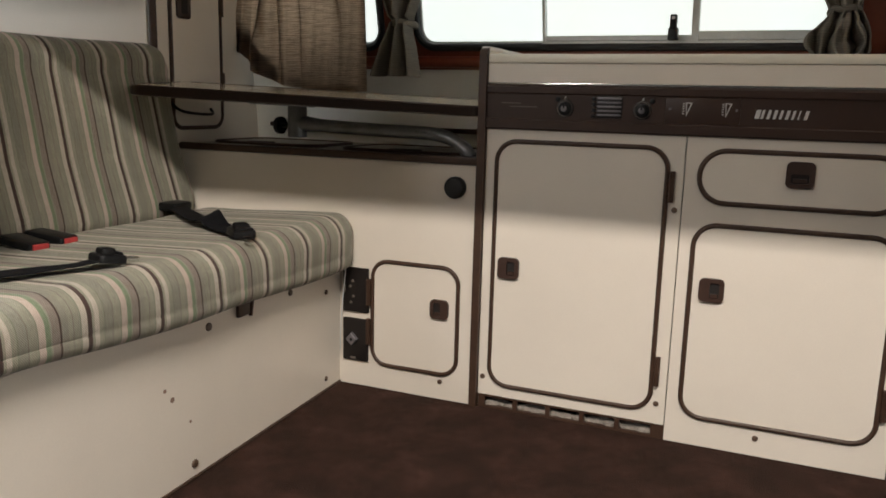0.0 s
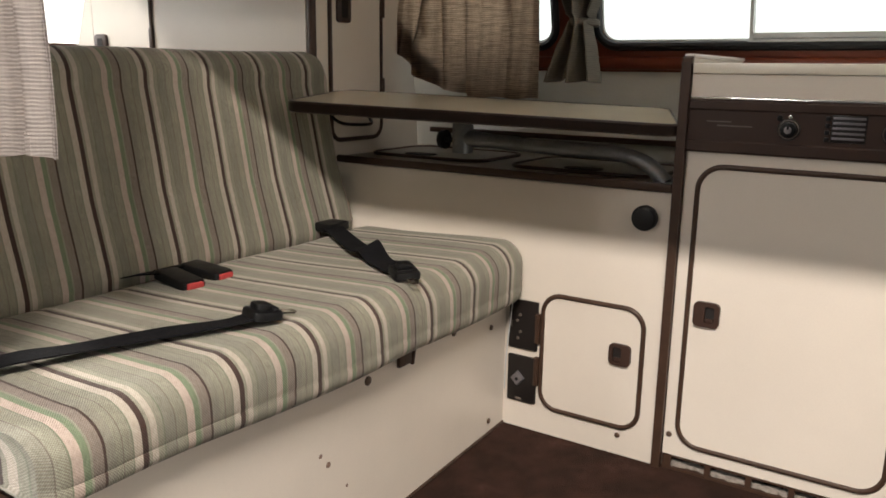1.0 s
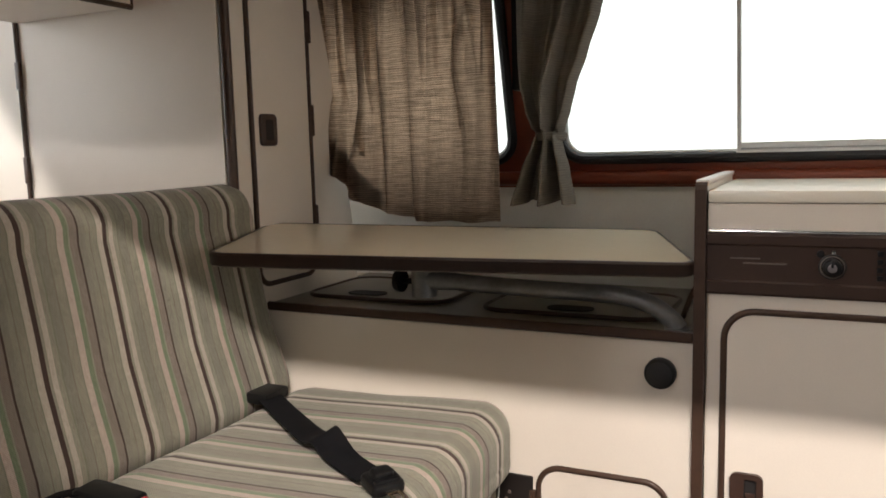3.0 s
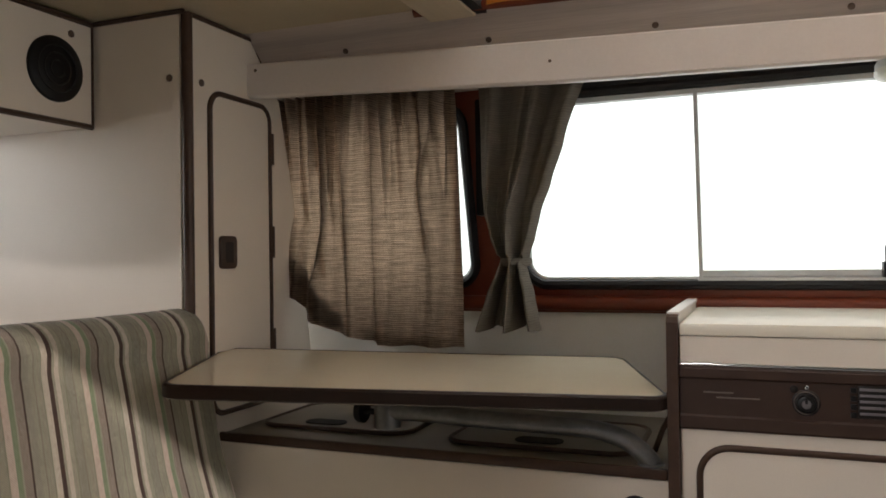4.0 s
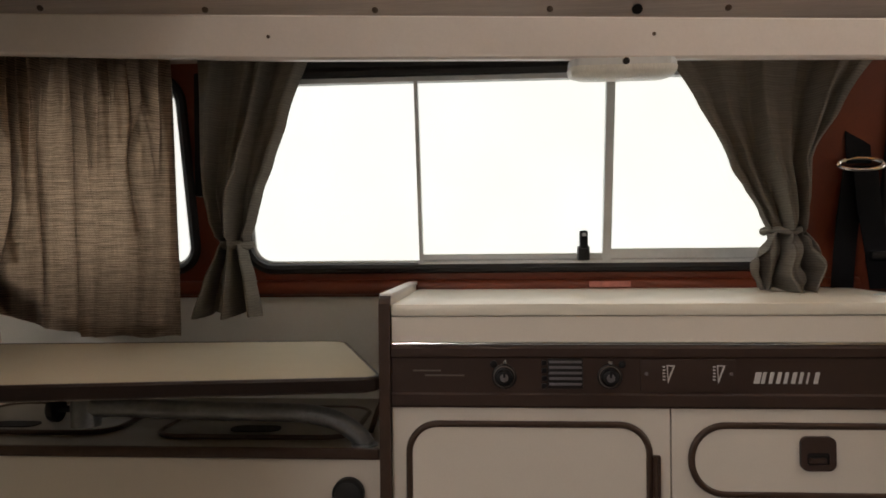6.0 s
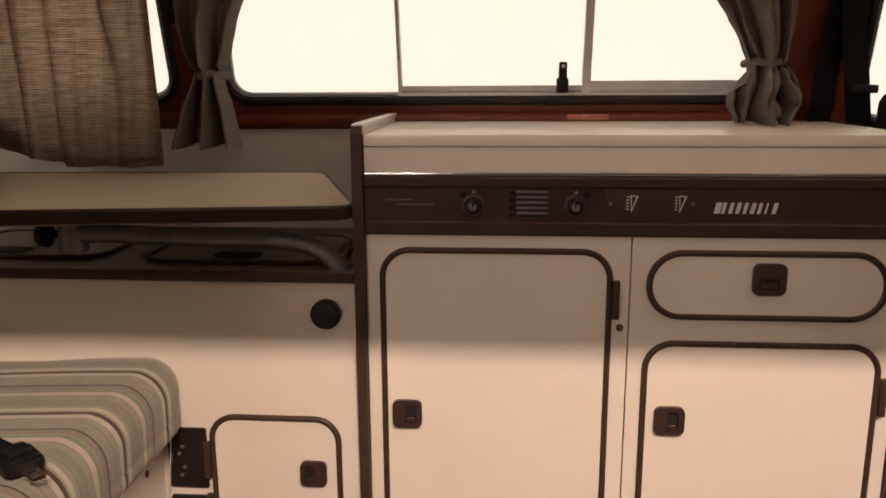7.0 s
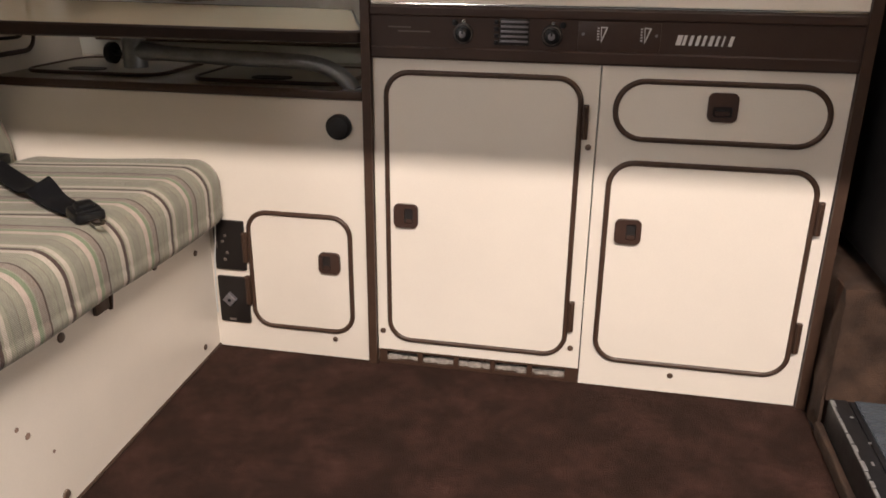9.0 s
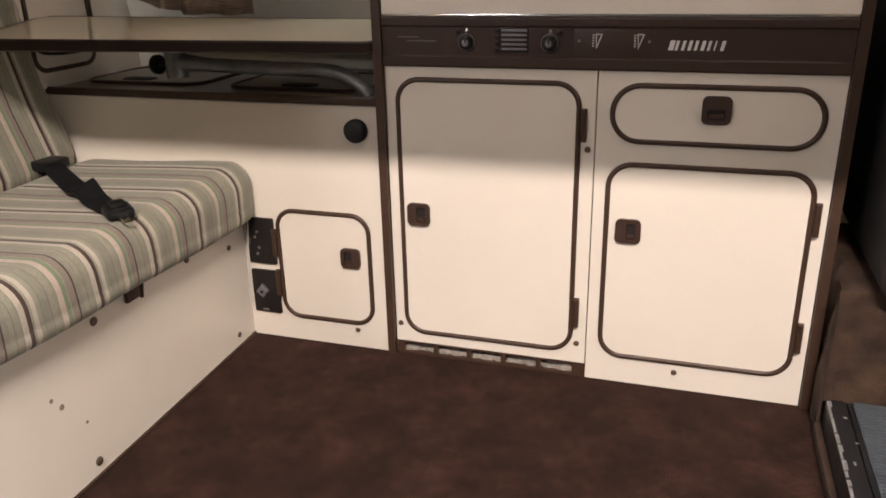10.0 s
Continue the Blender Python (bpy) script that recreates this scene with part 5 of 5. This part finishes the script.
bm = bmesh.new()
sheet(bm, tied([(1.360, 0.852, 1.330), (1.20, 0.947, 1.225), (1.088, 1.012, 1.170), (1.03, 1.043, 1.166), (0.985, 1.070, 1.158), (0.952, 1.088, 1.148),
                (0.930, 1.070, 1.160), (0.895, 1.046, 1.174), (0.868, 1.040, 1.184), (0.842, 1.060, 1.172)], 0.950, 0.335, 5.0, 0.040, 0.6, 0.055), 130, 90, 0.0016)
part("cloth", bm, LINEN_THICK, cur)
bm = bmesh.new()
tube(bm, [(1.118 + 0.031 * math.cos(a * math.pi / 12), 0.326 + 0.066 * math.sin(a * math.pi / 12), 0.952 + 0.003 * math.sin(a)) for a in range(24)], 0.0065, 8, True)
part("tie_band", bm, LINEN_THICK, cur, "linen tie band")

cur = thing("side_curtain", label="pale woven linen curtain hanging beside the sliding door", category="curtain", group="curtains")
def side_cloth(u, v):
    """The curtain hangs in soft waves with a slightly uneven hem."""
    x = -0.090 - 0.50 * u + 0.008 * (1 - v) * (1 - u) + 0.004 * math.sin(v * 9) * (1 - u)
    z = 1.29 + (0.703 - 1.29) * v + 0.010 * u + 0.004 * v * math.sin(u * 22)
    return (x, -1.005 + fold(u, 0.4, 0.012), z)


bm = bmesh.new()
sheet(bm, side_cloth, 90, 40, 0.0016)
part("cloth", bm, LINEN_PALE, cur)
for name, u0, u1, v0, v1 in (("side_hem", 0.0, 0.035, 0.0, 1.0), ("bottom_hem", 0.0, 1.0, 0.955, 1.0)):
    bm = bmesh.new()
    sheet(bm, lambda u, v: Vector(side_cloth(u0 + (u1 - u0) * u, v0 + (v1 - v0) * v)) + Vector((0, -0.0028, 0)), 60 if u1 > 0.5 else 4, 4 if u1 > 0.5 else 60, 0.0012)
    part(name, bm, LINEN_PALE, cur, "stitched double hem")
bm = bmesh.new()
tube(bm, [(-0.06, -1.005, 1.29), (-0.60, -1.005, 1.29)], 0.006, 8)
part("curtain_rail", bm, ALU, cur, "thin aluminium curtain rail")

# ---------------------------------------------------------------- cab side
belt = thing("cab_belt", label="black cab seat belt hanging at the pillar", category="seat belt", group="seat belts")
for run, width, across in (
        ([(1.262, 0.352, 1.30), (1.272, 0.356, 1.18), (1.280, 0.362, 1.085)], 0.050, (1, 0.1, 0)),
        ([(1.272, 0.362, 1.080), (1.264, 0.368, 1.0), (1.257, 0.374, 0.92), (1.253, 0.380, 0.835)], 0.046, (1, 0.1, 0)),
        ([(1.290, 0.357, 1.080), (1.300, 0.362, 1.0), (1.314, 0.366, 0.92), (1.328, 0.372, 0.835)], 0.052, (1, 0.15, 0))):
    bm = bmesh.new()
    strap(bm, run, width, [across] * len(run))
    part("webbing", bm, WEBBING, belt, "black woven webbing")
bm = bmesh.new()
tube(bm, [(1.281 + 0.044 * math.cos(a * math.pi / 12), 0.356 + 0.006 * math.sin(a * math.pi / 12), 1.083 + 0.012 * math.sin(a * math.pi / 12)) for a in range(24)], 0.0045, 8, True, up=(0, 1, 0))
part("belt_ring", bm, CHROME, belt, "oval chrome belt ring")
bm = boxed((1.300, 0.350, 0.893), (1.352, 0.372, 0.910), 0.004)
part("belt_guide", bm, BLACK, belt, "black belt guide")

base = thing("seat_base", label="seat base covered in worn brown plush", category="seat base")
outline = smoothed([(1.292, 0.0, 0.0), (1.291, 0.0, 0.12), (1.296, 0.0, 0.24), (1.312, 0.0, 0.292), (1.36, 0.0, 0.302), (1.55, 0.0, 0.302)], 7)


def plush(u, v):
    """A soft cover that sags in folds round the corner of the base."""
    p = outline[round(u * (len(outline) - 1))]
    y = -0.095 + 0.42 * v
    n = noise.noise(Vector((p.x * 9, y * 11, p.z * 9))) + 0.5 * noise.noise(Vector((p.x * 25, y * 25, p.z * 22)))
    return (p.x + 0.010 * n + 0.004 * math.sin(y * 60 + p.z * 9), y + 0.010 * noise.noise(Vector((y * 5, p.z * 14, 2.0))), p.z + (0.012 * n if 0.02 < p.z else 0.0))


bm = bmesh.new()
sheet(bm, plush, len(outline) - 1, 60, 0.006)
part("plush_cover", bm, PLUSH, base, "brown worn plush cover")
part("base_box", boxed((1.306, -0.085, 0.0), (1.90, 0.32, 0.286), 0.004), BROWN, base, "dark brown seat box")


def front_plush(u, v):
    """The cover on the side of the seat box that faces the door."""
    x, z = 1.296 + 0.6 * u, 0.075 + 0.225 * v
    n = noise.noise(Vector((x * 13, 4.0, z * 15))) + 0.5 * noise.noise(Vector((x * 31, 7.0, z * 29)))
    return (x, -0.098 - 0.013 * n + 0.01 * max(0.0, v - 0.85) / 0.15, z + 0.004 * n)


bm = bmesh.new()
sheet(bm, front_plush, 70, 30, 0.005)
part("plush_front", bm, PLUSH, base, "creased brown plush on the box side")
seat = thing("driver_seat", label="dark cloth driver seat on the plush-covered base", category="seat")
part("seat_cushion", boxed((1.42, -0.12, 0.304), (2.0, 0.38, 0.43), 0.04, 4), SEATCLOTH, seat)
part("backrest", boxed((1.345, -0.16, 0.31), (1.46, 0.36, 0.90), 0.04, 4), SEATCLOTH, seat)
step = thing("heater_box", label="scuffed black metal box under a grey ribbed mat", category="box")
part("metal_rail", boxed((1.300, -1.08, 0.0), (1.335, -0.10, 0.082), 0.006, 3), SCUFFED, step, "scuffed black painted metal rail")
part("box_body", boxed((1.336, -1.08, 0.0), (1.90, -0.10, 0.080), 0.004), SCUFFED, step)
rng = random.Random(8)
y = -0.108
for k in range(18):
    h = rng.uniform(0.014, 0.046)
    bm = boxed((1.3005, y - h, 0.0790), (1.3005 + rng.uniform(0.004, 0.008), y, 0.0828), 0.0012)
    part("bare_patch", bm, WORN, step, smooth=False)
    y -= h + rng.uniform(0.001, 0.007)
for x, y, w, h in ((1.322, -0.16, 0.006, 0.005), (1.33, -0.24, 0.006, 0.004), (1.318, -0.30, 0.004, 0.01)):
    part("bare_patch", boxed((x, y - h, 0.0815), (x + w, y, 0.0828)), WORN, step, smooth=False)
bm = boxed((1.345, -1.07, 0.080), (1.88, -0.105, 0.084))
mat_part = part("ribbed_mat", bm, MAT, step, "grey ribbed rubber mat", smooth=False)
for k in range(40):
    y = -0.112 - 0.0095 * k
    bm = boxed((1.348, y - 0.0032, 0.0838), (1.87, y, 0.0868))
    part("rib", bm, MAT, mat_part, smooth=False)
tagged(link("plush_kerb", boxed((1.286, -1.08, 0.0), (1.2995, -0.096, 0.028), 0.005), PLUSH), "brown plush strip along the carpet edge", "carpet strip")
